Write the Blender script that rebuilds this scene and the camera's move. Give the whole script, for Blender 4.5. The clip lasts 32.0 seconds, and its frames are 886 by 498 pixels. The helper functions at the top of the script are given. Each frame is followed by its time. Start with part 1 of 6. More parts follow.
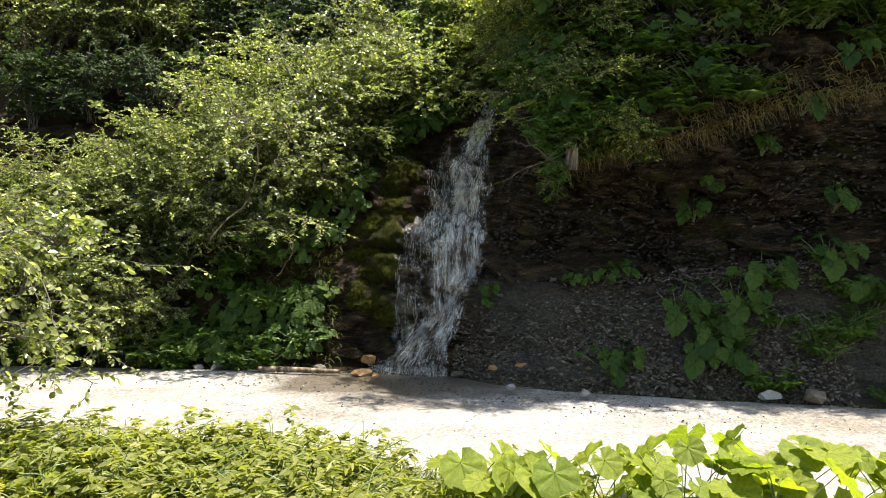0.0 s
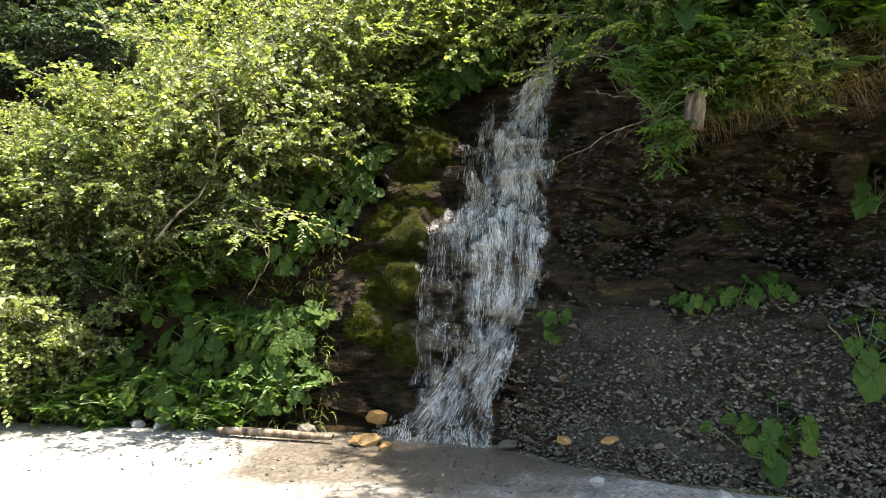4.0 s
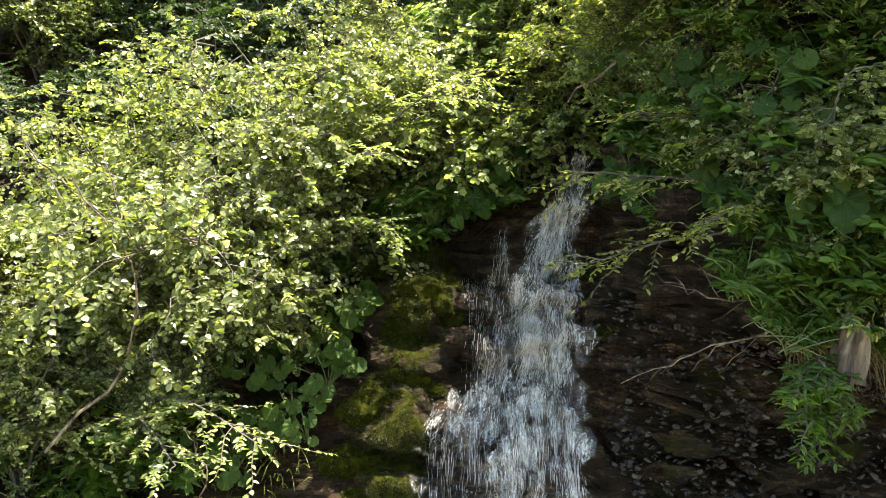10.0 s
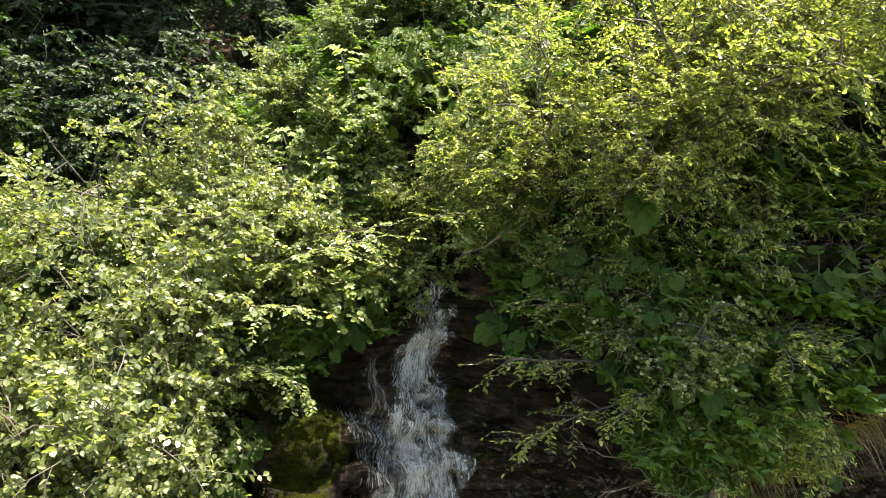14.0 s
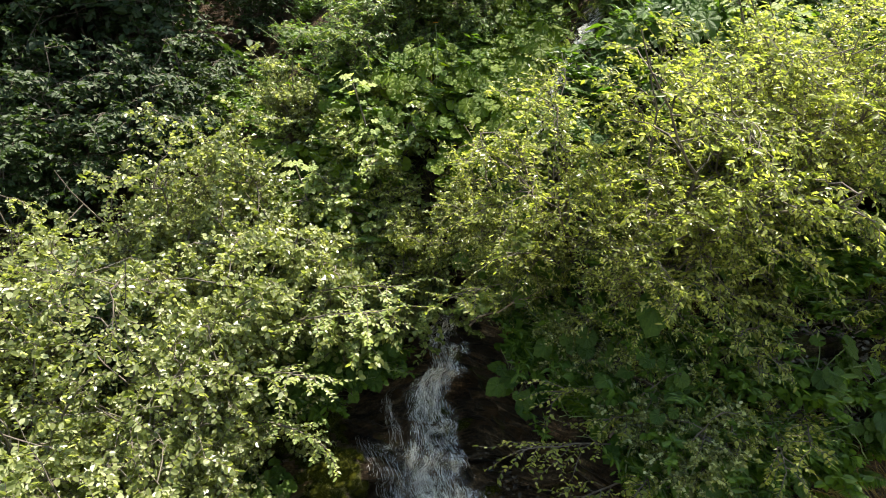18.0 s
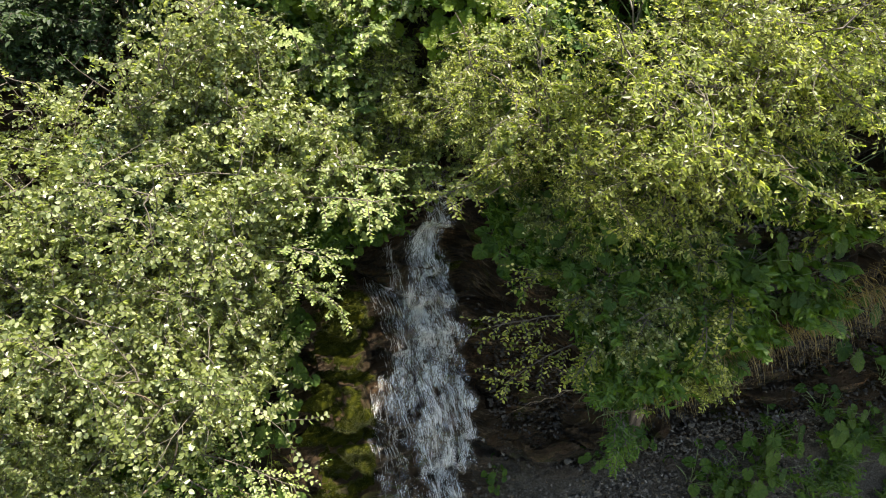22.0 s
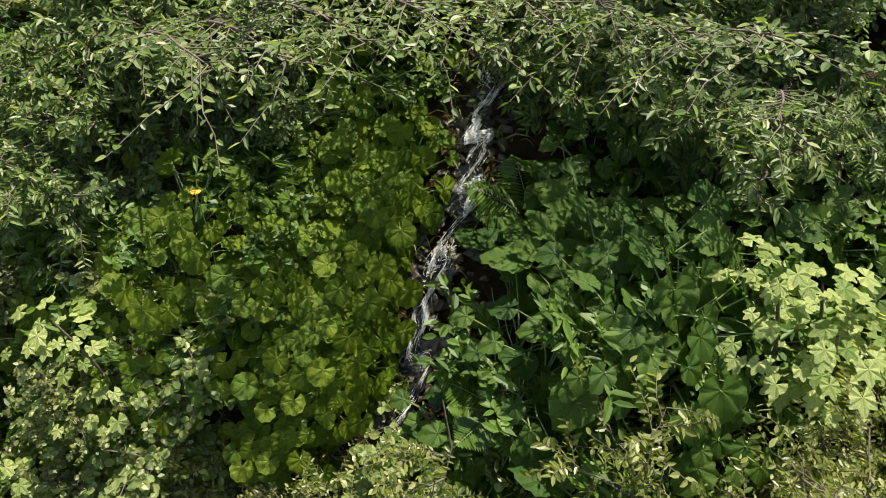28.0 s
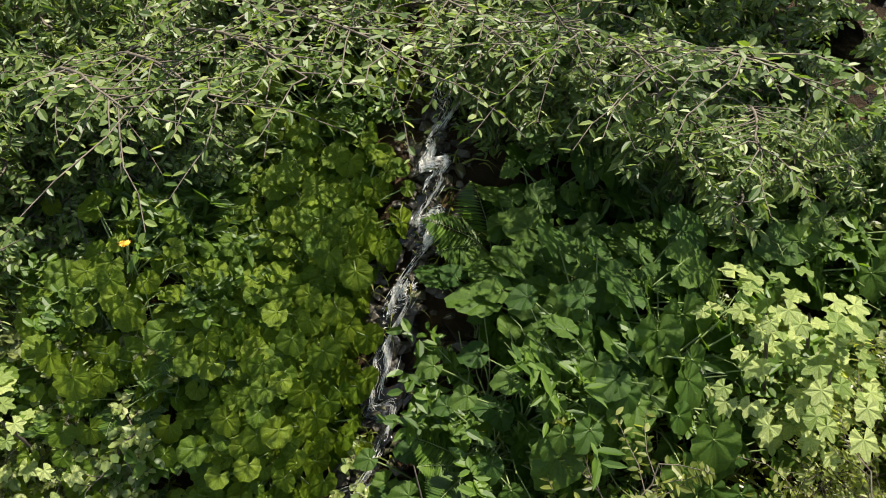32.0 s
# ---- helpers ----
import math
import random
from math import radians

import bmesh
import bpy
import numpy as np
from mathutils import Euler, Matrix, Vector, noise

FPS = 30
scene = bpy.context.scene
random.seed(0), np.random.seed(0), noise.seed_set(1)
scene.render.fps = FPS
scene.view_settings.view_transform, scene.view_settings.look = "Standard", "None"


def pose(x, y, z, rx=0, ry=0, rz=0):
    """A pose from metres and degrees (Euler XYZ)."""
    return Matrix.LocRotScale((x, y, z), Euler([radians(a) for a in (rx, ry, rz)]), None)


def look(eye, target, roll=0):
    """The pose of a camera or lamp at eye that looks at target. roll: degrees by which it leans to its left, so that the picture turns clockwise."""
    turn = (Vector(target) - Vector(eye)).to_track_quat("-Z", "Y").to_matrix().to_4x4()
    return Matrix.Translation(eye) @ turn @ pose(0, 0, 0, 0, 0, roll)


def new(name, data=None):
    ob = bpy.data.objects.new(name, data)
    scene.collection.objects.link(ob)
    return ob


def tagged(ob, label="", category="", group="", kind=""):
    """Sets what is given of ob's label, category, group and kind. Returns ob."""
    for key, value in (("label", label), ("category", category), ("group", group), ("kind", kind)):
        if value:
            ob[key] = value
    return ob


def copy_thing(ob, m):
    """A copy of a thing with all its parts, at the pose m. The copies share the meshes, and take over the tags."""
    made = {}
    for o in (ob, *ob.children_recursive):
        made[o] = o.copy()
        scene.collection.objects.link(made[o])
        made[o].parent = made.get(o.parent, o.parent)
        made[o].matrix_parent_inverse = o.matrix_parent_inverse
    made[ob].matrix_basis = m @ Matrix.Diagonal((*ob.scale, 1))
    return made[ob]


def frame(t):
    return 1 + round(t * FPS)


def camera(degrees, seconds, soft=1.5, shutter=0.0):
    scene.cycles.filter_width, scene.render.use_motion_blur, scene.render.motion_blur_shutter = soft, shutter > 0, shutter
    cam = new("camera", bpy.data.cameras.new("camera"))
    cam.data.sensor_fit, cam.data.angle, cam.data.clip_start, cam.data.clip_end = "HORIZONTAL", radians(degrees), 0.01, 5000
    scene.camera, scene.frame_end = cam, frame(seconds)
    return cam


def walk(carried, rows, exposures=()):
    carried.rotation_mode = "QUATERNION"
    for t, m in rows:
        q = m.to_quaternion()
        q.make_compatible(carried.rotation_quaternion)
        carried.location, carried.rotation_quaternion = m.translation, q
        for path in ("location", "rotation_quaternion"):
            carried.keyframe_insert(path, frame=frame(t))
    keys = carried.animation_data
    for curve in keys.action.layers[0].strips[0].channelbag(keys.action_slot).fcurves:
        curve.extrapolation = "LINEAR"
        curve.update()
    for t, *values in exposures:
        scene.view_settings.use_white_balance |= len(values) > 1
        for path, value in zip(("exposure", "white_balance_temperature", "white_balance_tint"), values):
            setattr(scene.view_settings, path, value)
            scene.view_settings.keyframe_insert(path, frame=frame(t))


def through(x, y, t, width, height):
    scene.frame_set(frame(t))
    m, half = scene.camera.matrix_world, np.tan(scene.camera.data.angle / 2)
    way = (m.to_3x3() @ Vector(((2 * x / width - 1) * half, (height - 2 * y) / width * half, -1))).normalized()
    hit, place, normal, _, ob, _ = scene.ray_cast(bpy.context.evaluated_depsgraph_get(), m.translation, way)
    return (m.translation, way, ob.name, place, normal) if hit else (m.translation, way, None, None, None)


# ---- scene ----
cam = camera(64.0, 32.0, soft=1.0)

PATH = [
    (0.0, pose(-0.033, 0.002, 1.603, 89.86, -0.12, -0.00)),
    (0.5, pose(0.039, 0.412, 1.585, 89.86, -0.03, 0.46)),
    (1.0, pose(0.043, 0.811, 1.558, 89.86, 0.02, 0.77)),
    (1.5, pose(0.009, 1.183, 1.539, 89.86, -0.01, 1.21)),
    (2.0, pose(0.018, 1.537, 1.524, 89.85, 0.02, 2.17)),
    (2.5, pose(0.025, 1.874, 1.514, 89.84, 0.09, 3.01)),
    (3.0, pose(-0.007, 2.206, 1.525, 89.83, 0.06, 2.94)),
    (3.5, pose(-0.047, 2.546, 1.591, 89.83, 0.08, 2.94)),
    (5.5, pose(-0.111, 3.801, 1.850, 89.82, -0.09, 3.65)),
    (6.0, pose(-0.128, 4.082, 1.945, 89.82, -0.04, 3.73)),
    (6.5, pose(-0.140, 4.350, 2.057, 89.83, -0.02, 3.72)),
    (7.0, pose(-0.158, 4.544, 2.185, 89.84, 0.00, 3.60)),
    (7.5, pose(-0.150, 4.607, 2.311, 89.86, 0.02, 3.62)),
    (8.0, pose(-0.130, 4.640, 2.448, 89.89, 0.06, 3.58)),
    (8.5, pose(-0.106, 4.657, 2.593, 89.91, 0.09, 3.39)),
    (9.0, pose(-0.132, 4.648, 2.742, 89.94, 0.03, 2.63)),
    (9.5, pose(-0.245, 4.629, 2.893, 89.96, 0.00, 1.51)),
    (10.0, pose(-0.457, 4.595, 3.050, 89.98, -0.08, -0.01)),
    (10.5, pose(-0.800, 4.557, 3.206, 90.00, -0.11, -1.95)),
    (11.0, pose(-1.238, 4.491, 3.356, 90.02, -0.06, -4.21)),
    (11.5, pose(-1.679, 4.451, 3.512, 90.02, -0.04, -7.05)),
    (12.0, pose(-1.930, 4.411, 3.654, 90.03, -0.06, -10.72)),
    (12.5, pose(-1.978, 4.403, 3.797, 90.03, -0.05, -16.40)),
    (13.0, pose(-1.958, 4.391, 3.925, 90.02, 0.06, -22.34)),
    (13.5, pose(-1.964, 4.396, 4.057, 90.02, 0.16, -24.22)),
    (14.0, pose(-1.999, 4.418, 4.187, 90.02, 0.20, -24.27)),
    (14.5, pose(-2.076, 4.453, 4.324, 90.02, 0.26, -24.14)),
    (15.0, pose(-2.151, 4.497, 4.494, 89.81, 0.25, -24.16)),
    (15.5, pose(-2.151, 4.488, 4.684, 88.72, 0.13, -24.08)),
    (17.5, pose(-2.089, 4.450, 5.468, 83.11, 0.03, -24.10)),
    (18.0, pose(-2.115, 4.437, 5.650, 80.60, -0.02, -24.19)),
    (18.5, pose(-2.148, 4.437, 5.848, 77.80, -0.10, -24.28)),
    (19.0, pose(-2.139, 4.436, 6.037, 75.02, -0.10, -24.23)),
    (19.5, pose(-2.128, 4.432, 6.236, 72.15, -0.12, -24.16)),
    (20.0, pose(-2.123, 4.413, 6.452, 69.20, -0.13, -24.12)),
    (20.5, pose(-2.125, 4.369, 6.636, 66.57, -0.13, -24.11)),
    (21.0, pose(-2.128, 4.337, 6.836, 63.78, -0.11, -24.16)),
    (21.5, pose(-2.133, 4.296, 7.058, 60.84, -0.08, -24.23)),
    (22.0, pose(-2.119, 4.258, 7.261, 57.83, -0.03, -24.22)),
    (22.5, pose(-2.071, 4.335, 7.440, 55.02, -0.01, -24.36)),
    (23.0, pose(-1.913, 4.623, 7.616, 52.82, -0.03, -24.41)),
    (23.5, pose(-1.624, 5.201, 7.792, 52.85, -0.02, -24.58)),
    (24.0, pose(-1.212, 5.985, 7.980, 52.85, 0.39, -24.69)),
    (24.5, pose(-0.876, 6.604, 8.194, 52.84, 0.31, -24.65)),
    (26.5, pose(-0.486, 6.858, 8.515, 52.87, -0.13, -27.24)),
    (27.0, pose(-0.410, 6.984, 8.533, 52.88, -0.02, -29.59)),
    (27.5, pose(-0.192, 7.362, 8.595, 52.87, -0.00, -32.08)),
    (28.0, pose(0.114, 7.897, 8.685, 52.87, -0.02, -34.67)),
    (28.5, pose(0.280, 8.177, 8.707, 52.87, -0.09, -34.76)),
    (29.0, pose(0.322, 8.232, 8.714, 52.88, -0.06, -34.74)),
    (29.5, pose(0.331, 8.227, 8.715, 52.88, -0.06, -34.76)),
    (30.0, pose(0.318, 8.211, 8.715, 52.89, -0.09, -35.13)),
    (30.5, pose(0.313, 8.195, 8.714, 52.89, -0.02, -36.48)),
    (31.0, pose(0.297, 8.193, 8.721, 52.89, -0.01, -39.29)),
    (31.5, pose(0.283, 8.192, 8.705, 52.89, -0.02, -39.50)),
    (32.0, pose(0.282, 8.195, 8.671, 52.89, -0.00, -39.56)),
]
walk(cam, PATH, [(0.0, 1.75, 6700, 9), (2.0, 2.0, 6700, 9), (6.0, 2.85, 6700, 9), (9.0, 2.75, 6700, 9), (13.0, 2.5, 6700, 9), (16.0, 2.3, 6700, 9), (19.0, 2.05, 6700, 9), (21.0, 2.1, 6700, 9), (23.0, 1.95, 6700, 9), (24.0, 1.58, 6700, 9), (27.0, 1.45, 6700, 9), (28.0, 1.4, 6700, 9), (29.0, 1.54, 6700, 9), (32.0, 1.46, 6700, 9)])

# ---- light ----
SUN_TO = Vector((0.26, 0.02, 0.90)).normalized()
world = bpy.data.worlds.new("sky")
scene.world = world
world.use_nodes = True
wn = world.node_tree
sky = wn.nodes.new("ShaderNodeTexSky")
sky.sky_type, sky.sun_disc = "NISHITA", False
sky.sun_elevation = math.asin(SUN_TO.z)
sky.sun_rotation = math.atan2(SUN_TO.x, SUN_TO.y)
haze = wn.nodes.new("ShaderNodeMix")
haze.data_type, haze.blend_type = "RGBA", "MULTIPLY"
haze.inputs[0].default_value, haze.inputs[7].default_value = 1.0, (1.0, 0.94, 0.83, 1)
wn.links.new(sky.outputs[0], haze.inputs[6])
wn.links.new(haze.outputs[2], wn.nodes["Background"].inputs[0])
wn.nodes["Background"].inputs[1].default_value = 0.12
sun = new("sun", bpy.data.lights.new("sun", "SUN"))
sun.data.energy, sun.data.angle, sun.data.color = 5.0, radians(0.53), (1.0, 0.94, 0.84)
sun.matrix_world = look(SUN_TO * 60, (0, 0, 0))

# ---- materials ----


def material(name, base, rough=0.8, build=None):
    m = bpy.data.materials.new(name)
    m.use_nodes = True
    b = m.node_tree.nodes["Principled BSDF"]
    b.inputs["Base Color"].default_value = (*base, 1)
    b.inputs["Roughness"].default_value = rough
    if build:
        build(m.node_tree, b)
    return m


def node(nt, kind, **inputs):
    n = nt.nodes.new(kind)
    for key, value in inputs.items():
        n.inputs[key.replace("_", " ")].default_value = value
    return n


def noise_fac(nt, scale, detail=5, rough=0.6, stretch=None, world=False):
    out = nt.nodes.new("ShaderNodeNewGeometry").outputs["Position"] if world else nt.nodes.new("ShaderNodeTexCoord").outputs["Object"]
    if stretch:
        mp = nt.nodes.new("ShaderNodeMapping")
        mp.inputs["Scale"].default_value = stretch
        nt.links.new(out, mp.inputs[0])
        out = mp.outputs[0]
    n = node(nt, "ShaderNodeTexNoise", Scale=scale, Detail=detail, Roughness=rough)
    nt.links.new(out, n.inputs["Vector"])
    return n.outputs["Fac"]


def ramp(nt, fac, stops):
    r = nt.nodes.new("ShaderNodeValToRGB")
    e = r.color_ramp.elements
    while len(e) < len(stops):
        e.new(0.5)
    for k, (p, c) in zip(e, stops):
        k.position, k.color = p, (*c, 1)
    nt.links.new(fac, r.inputs[0])
    return r.outputs[0]


def mix(nt, a, b, fac, kind="MIX"):
    m = nt.nodes.new("ShaderNodeMix")
    m.data_type, m.blend_type = "RGBA", kind
    for socket, value in ((m.inputs[0], fac), (m.inputs[6], a), (m.inputs[7], b)):
        if hasattr(value, "links"):
            nt.links.new(value, socket)
        else:
            socket.default_value = value
    return m.outputs[2]


def bump(nt, b, fac, strength, distance=0.02):
    n = node(nt, "ShaderNodeBump", Strength=strength, Distance=distance)
    nt.links.new(fac, n.inputs["Height"])
    nt.links.new(n.outputs[0], b.inputs["Normal"])


def leaf_material(name, dark, light, pale=None, gloss=0.45, through=0.4, each="island"):
    """A leaf: reflecting and letting light through, with a hue of its own leaf by leaf."""
    m = bpy.data.materials.new(name)
    m.use_nodes = True
    nt = m.node_tree
    b = nt.nodes["Principled BSDF"]
    if each == "island":
        rnd = nt.nodes.new("ShaderNodeNewGeometry").outputs["Random Per Island"]
    else:
        rnd = nt.nodes.new("ShaderNodeObjectInfo").outputs["Random"]
    stops = [(0.0, dark), (0.75, light)] + ([(1.0, pale)] if pale else [])
    col = ramp(nt, rnd, stops)
    blot = ramp(nt, noise_fac(nt, 3.0, 3), [(0.3, (0.72, 0.76, 0.7)), (0.7, (1.1, 1.05, 0.95))])
    col = mix(nt, col, blot, 1.0, "MULTIPLY")
    if each == "object":
        tc = nt.nodes.new("ShaderNodeTexCoord")
        sep = nt.nodes.new("ShaderNodeSeparateXYZ")
        nt.links.new(tc.outputs["Object"], sep.inputs[0])
        angle = nt.nodes.new("ShaderNodeMath")
        angle.operation = "ARCTAN2"
        nt.links.new(sep.outputs[0], angle.inputs[0])
        nt.links.new(sep.outputs[1], angle.inputs[1])
        times = node(nt, "ShaderNodeMath")
        times.operation, times.inputs[1].default_value = "MULTIPLY", 3.5
        nt.links.new(angle.outputs[0], times.inputs[0])
        swing = nt.nodes.new("ShaderNodeMath")
        swing.operation = "SINE"
        nt.links.new(times.outputs[0], swing.inputs[0])
        rib = nt.nodes.new("ShaderNodeMath")
        rib.operation = "ABSOLUTE"
        nt.links.new(swing.outputs[0], rib.inputs[0])
        fine = noise_fac(nt, 9.0, 5, 0.7)
        col = mix(nt, col, ramp(nt, rib.outputs[0], [(0.0, (1.22, 1.18, 1.2)), (0.07, (1.05, 1.04, 1.05)), (0.25, (0.96, 0.97, 0.95)), (1.0, (1.03, 1.02, 1.0))]), 1.0, "MULTIPLY")
        col = mix(nt, col, ramp(nt, fine, [(0.3, (0.68, 0.72, 0.66)), (0.6, (1.1, 1.08, 1.0))]), 1.0, "MULTIPLY")
        high = nt.nodes.new("ShaderNodeMath")
        nt.links.new(rib.outputs[0], high.inputs[0])
        nt.links.new(fine, high.inputs[1])
        bump(nt, b, high.outputs[0], 0.35, 0.05)
    nt.links.new(col, b.inputs["Base Color"])
    b.inputs["Roughness"].default_value = gloss + 0.05
    b.inputs["Specular IOR Level"].default_value = 0.42 if each == "island" else 0.28
    t = nt.nodes.new("ShaderNodeBsdfTranslucent")
    warm = mix(nt, col, (2.0, 2.08, 0.84, 1), 1.0, "MULTIPLY")
    nt.links.new(warm, t.inputs[0])
    mx = nt.nodes.new("ShaderNodeMixShader")
    mx.inputs[0].default_value = through
    nt.links.new(b.outputs[0], mx.inputs[1])
    nt.links.new(t.outputs[0], mx.inputs[2])
    nt.links.new(mx.outputs[0], nt.nodes["Material Output"].inputs[0])
    return m


LEAF_GULLY = leaf_material("gully_willow_leaf", (0.045, 0.085, 0.018), (0.115, 0.165, 0.038), (0.24, 0.28, 0.11), gloss=0.42, through=0.4)
# the whitish last stop paints sky reflection onto some of the leaves
LEAF_SHRUB = leaf_material("shrub_leaf", (0.058, 0.078, 0.020), (0.190, 0.214, 0.082), (0.40, 0.43, 0.29), gloss=0.28, through=0.5)
LEAF_WILLOW = leaf_material("willow_leaf", (0.075, 0.100, 0.022), (0.215, 0.240, 0.066), (0.40, 0.42, 0.21), gloss=0.30, through=0.6)
# forest green with the shade of the wood put into the colour
LEAF_FOREST_SHADE = leaf_material("shaded_forest_leaf", (0.012, 0.028, 0.008), (0.032, 0.058, 0.013), gloss=0.6, through=0.3)
# butterbur leaf of the verge, full sun painted in as a brighter yellow-green
LEAF_VERGE = leaf_material("sunlit_verge_leaf", (0.12, 0.17, 0.016), (0.21, 0.25, 0.030), gloss=0.5, through=0.45, each="object")
VERGE_HERB = leaf_material("verge_herb_leaf", (0.12, 0.14, 0.028), (0.22, 0.235, 0.055), (0.28, 0.27, 0.10), through=0.5)
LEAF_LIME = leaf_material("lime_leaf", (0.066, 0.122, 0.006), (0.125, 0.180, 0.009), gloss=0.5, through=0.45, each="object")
LEAF_HERB = leaf_material("herb_leaf", (0.034, 0.075, 0.008), (0.080, 0.142, 0.015), through=0.4)
# the same butterbur leaf darkened, carrying the shade under thicket and brow
LEAF_SHADE = leaf_material("shaded_butterbur_leaf", (0.028, 0.065, 0.009), (0.062, 0.11, 0.015), gloss=0.5, through=0.4, each="object")
LEAF_BUTTER = leaf_material("butterbur_leaf", (0.026, 0.068, 0.009), (0.064, 0.118, 0.016), gloss=0.5, through=0.42, each="object")
# light stop raised towards white to paint in leaves that catch the sun
LEAF_MAPLE = leaf_material("maple_leaf", (0.12, 0.18, 0.045), (0.31, 0.36, 0.15), gloss=0.4, each="object")
LEAF_PALE = leaf_material("pale_leaf", (0.10, 0.145, 0.04), (0.22, 0.265, 0.09), (0.34, 0.36, 0.17), gloss=0.4, through=0.4)
NEEDLE = leaf_material("needle", (0.012, 0.028, 0.010), (0.03, 0.055, 0.016), through=0.15)
GRASS = leaf_material("grass_blade", (0.07, 0.105, 0.016), (0.16, 0.19, 0.04), (0.27, 0.24, 0.09), through=0.5)
STRAW = leaf_material("dry_grass", (0.12, 0.085, 0.035), (0.24, 0.18, 0.08))
MOSS = leaf_material("moss", (0.014, 0.019, 0.002), (0.068, 0.072, 0.005), through=0.25)


def moss_nodes(nt, b):
    c = ramp(nt, noise_fac(nt, 9, 8, 0.75), [(0.32, (0.006, 0.007, 0.001)), (0.5, (0.022, 0.025, 0.002)), (0.66, (0.058, 0.056, 0.004)), (0.8, (0.030, 0.020, 0.004))])
    nt.links.new(c, b.inputs["Base Color"])
    b.inputs["Specular IOR Level"].default_value = 0.05
    bump(nt, b, noise_fac(nt, 55, 8, 0.75), 1.0, 0.03)


MOSS_BODY = material("moss_body", (0.06, 0.06, 0.006), 0.95, moss_nodes)


def bark_nodes(nt, b):
    c = ramp(nt, noise_fac(nt, 14, 6, stretch=(1, 1, 0.2)), [(0.3, (0.035, 0.028, 0.02)), (0.6, (0.11, 0.09, 0.065)), (0.8, (0.20, 0.18, 0.15))])
    nt.links.new(c, b.inputs["Base Color"])


BARK = material("bark", (0.10, 0.08, 0.06), 0.85, bark_nodes)
STALK = material("stalk", (0.12, 0.16, 0.05), 0.6)


def grain(nt, scale, detail, rough=0.6, stretch=None):
    return noise_fac(nt, scale, detail, rough, stretch, world=True)


def rock_nodes(nt, b):
    big = grain(nt, 1.3, 6, 0.65)
    strata = grain(nt, 3.2, 9, 0.72, (0.9, 0.9, 2.0))
    c = ramp(nt, strata, [(0.30, (0.008, 0.006, 0.004)), (0.45, (0.026, 0.019, 0.012)), (0.57, (0.075, 0.056, 0.036)), (0.74, (0.22, 0.175, 0.125))])
    place = nt.nodes.new("ShaderNodeNewGeometry").outputs["Position"]
    dip = nt.nodes.new("ShaderNodeMapping")
    dip.inputs["Rotation"].default_value = (0.1, 0.24, 0.0)
    dip.inputs["Scale"].default_value = (1.1, 1.1, 8.0)
    nt.links.new(place, dip.inputs[0])
    bed = node(nt, "ShaderNodeTexNoise", Scale=2.6, Detail=9.0, Roughness=0.68, Distortion=0.5)
    nt.links.new(dip.outputs[0], bed.inputs["Vector"])
    beds = bed.outputs["Fac"]
    c = mix(nt, c, ramp(nt, beds, [(0.38, (0.30, 0.29, 0.28)), (0.5, (1, 1, 1)), (0.62, (1.9, 1.8, 1.65))]), 1.0, "MULTIPLY")
    rust = ramp(nt, big, [(0.5, (1, 1, 1)), (0.62, (1.2, 0.82, 0.45))])
    c = mix(nt, c, rust, 0.6, "MULTIPLY")
    c = mix(nt, c, ramp(nt, grain(nt, 42, 8, 0.8), [(0.38, (0.45, 0.45, 0.45)), (0.5, (1, 1, 1)), (0.62, (1.9, 1.8, 1.7))]), 1.0, "MULTIPLY")
    moss = ramp(nt, grain(nt, 1.7, 6, 0.7), [(0.54, (0, 0, 0)), (0.64, (1, 1, 1))])
    c = mix(nt, c, (0.050, 0.055, 0.009, 1), moss)
    earth = ramp(nt, grain(nt, 4, 8, 0.7), [(0.3, (0.020, 0.013, 0.007)), (0.5, (0.050, 0.032, 0.016)), (0.62, (0.085, 0.05, 0.026)), (0.8, (0.045, 0.06, 0.014))])
    geo = nt.nodes.new("ShaderNodeNewGeometry")
    sep = nt.nodes.new("ShaderNodeSeparateXYZ")
    nt.links.new(geo.outputs["Normal"], sep.inputs[0])
    pos = nt.nodes.new("ShaderNodeSeparateXYZ")
    nt.links.new(geo.outputs["Position"], pos.inputs[0])
    left = node(nt, "ShaderNodeMapRange", From_Min=-1.5, From_Max=-2.6)
    nt.links.new(pos.outputs[0], left.inputs["Value"])
    flat = node(nt, "ShaderNodeMapRange", From_Min=0.45, From_Max=0.7)
    nt.links.new(sep.outputs[2], flat.inputs["Value"])
    most = nt.nodes.new("ShaderNodeMath")
    most.operation = "MAXIMUM"
    nt.links.new(left.outputs[0], most.inputs[0])
    nt.links.new(flat.outputs[0], most.inputs[1])
    c = mix(nt, c, earth, most.outputs[0])
    low = node(nt, "ShaderNodeMapRange", From_Min=1.35, From_Max=0.95)
    nt.links.new(pos.outputs[2], low.inputs["Value"])
    right = node(nt, "ShaderNodeMapRange", From_Min=0.2, From_Max=0.7)
    nt.links.new(pos.outputs[0], right.inputs["Value"])
    both = nt.nodes.new("ShaderNodeMath")
    both.operation = "MULTIPLY"
    nt.links.new(low.outputs[0], both.inputs[0])
    nt.links.new(right.outputs[0], both.inputs[1])
    grit = ramp(nt, grain(nt, 45, 6, 0.8), [(0.35, (0.034, 0.030, 0.024)), (0.5, (0.095, 0.085, 0.070)), (0.7, (0.20, 0.185, 0.16))])
    c = mix(nt, c, grit, both.outputs[0])
    nt.links.new(c, b.inputs["Base Color"])
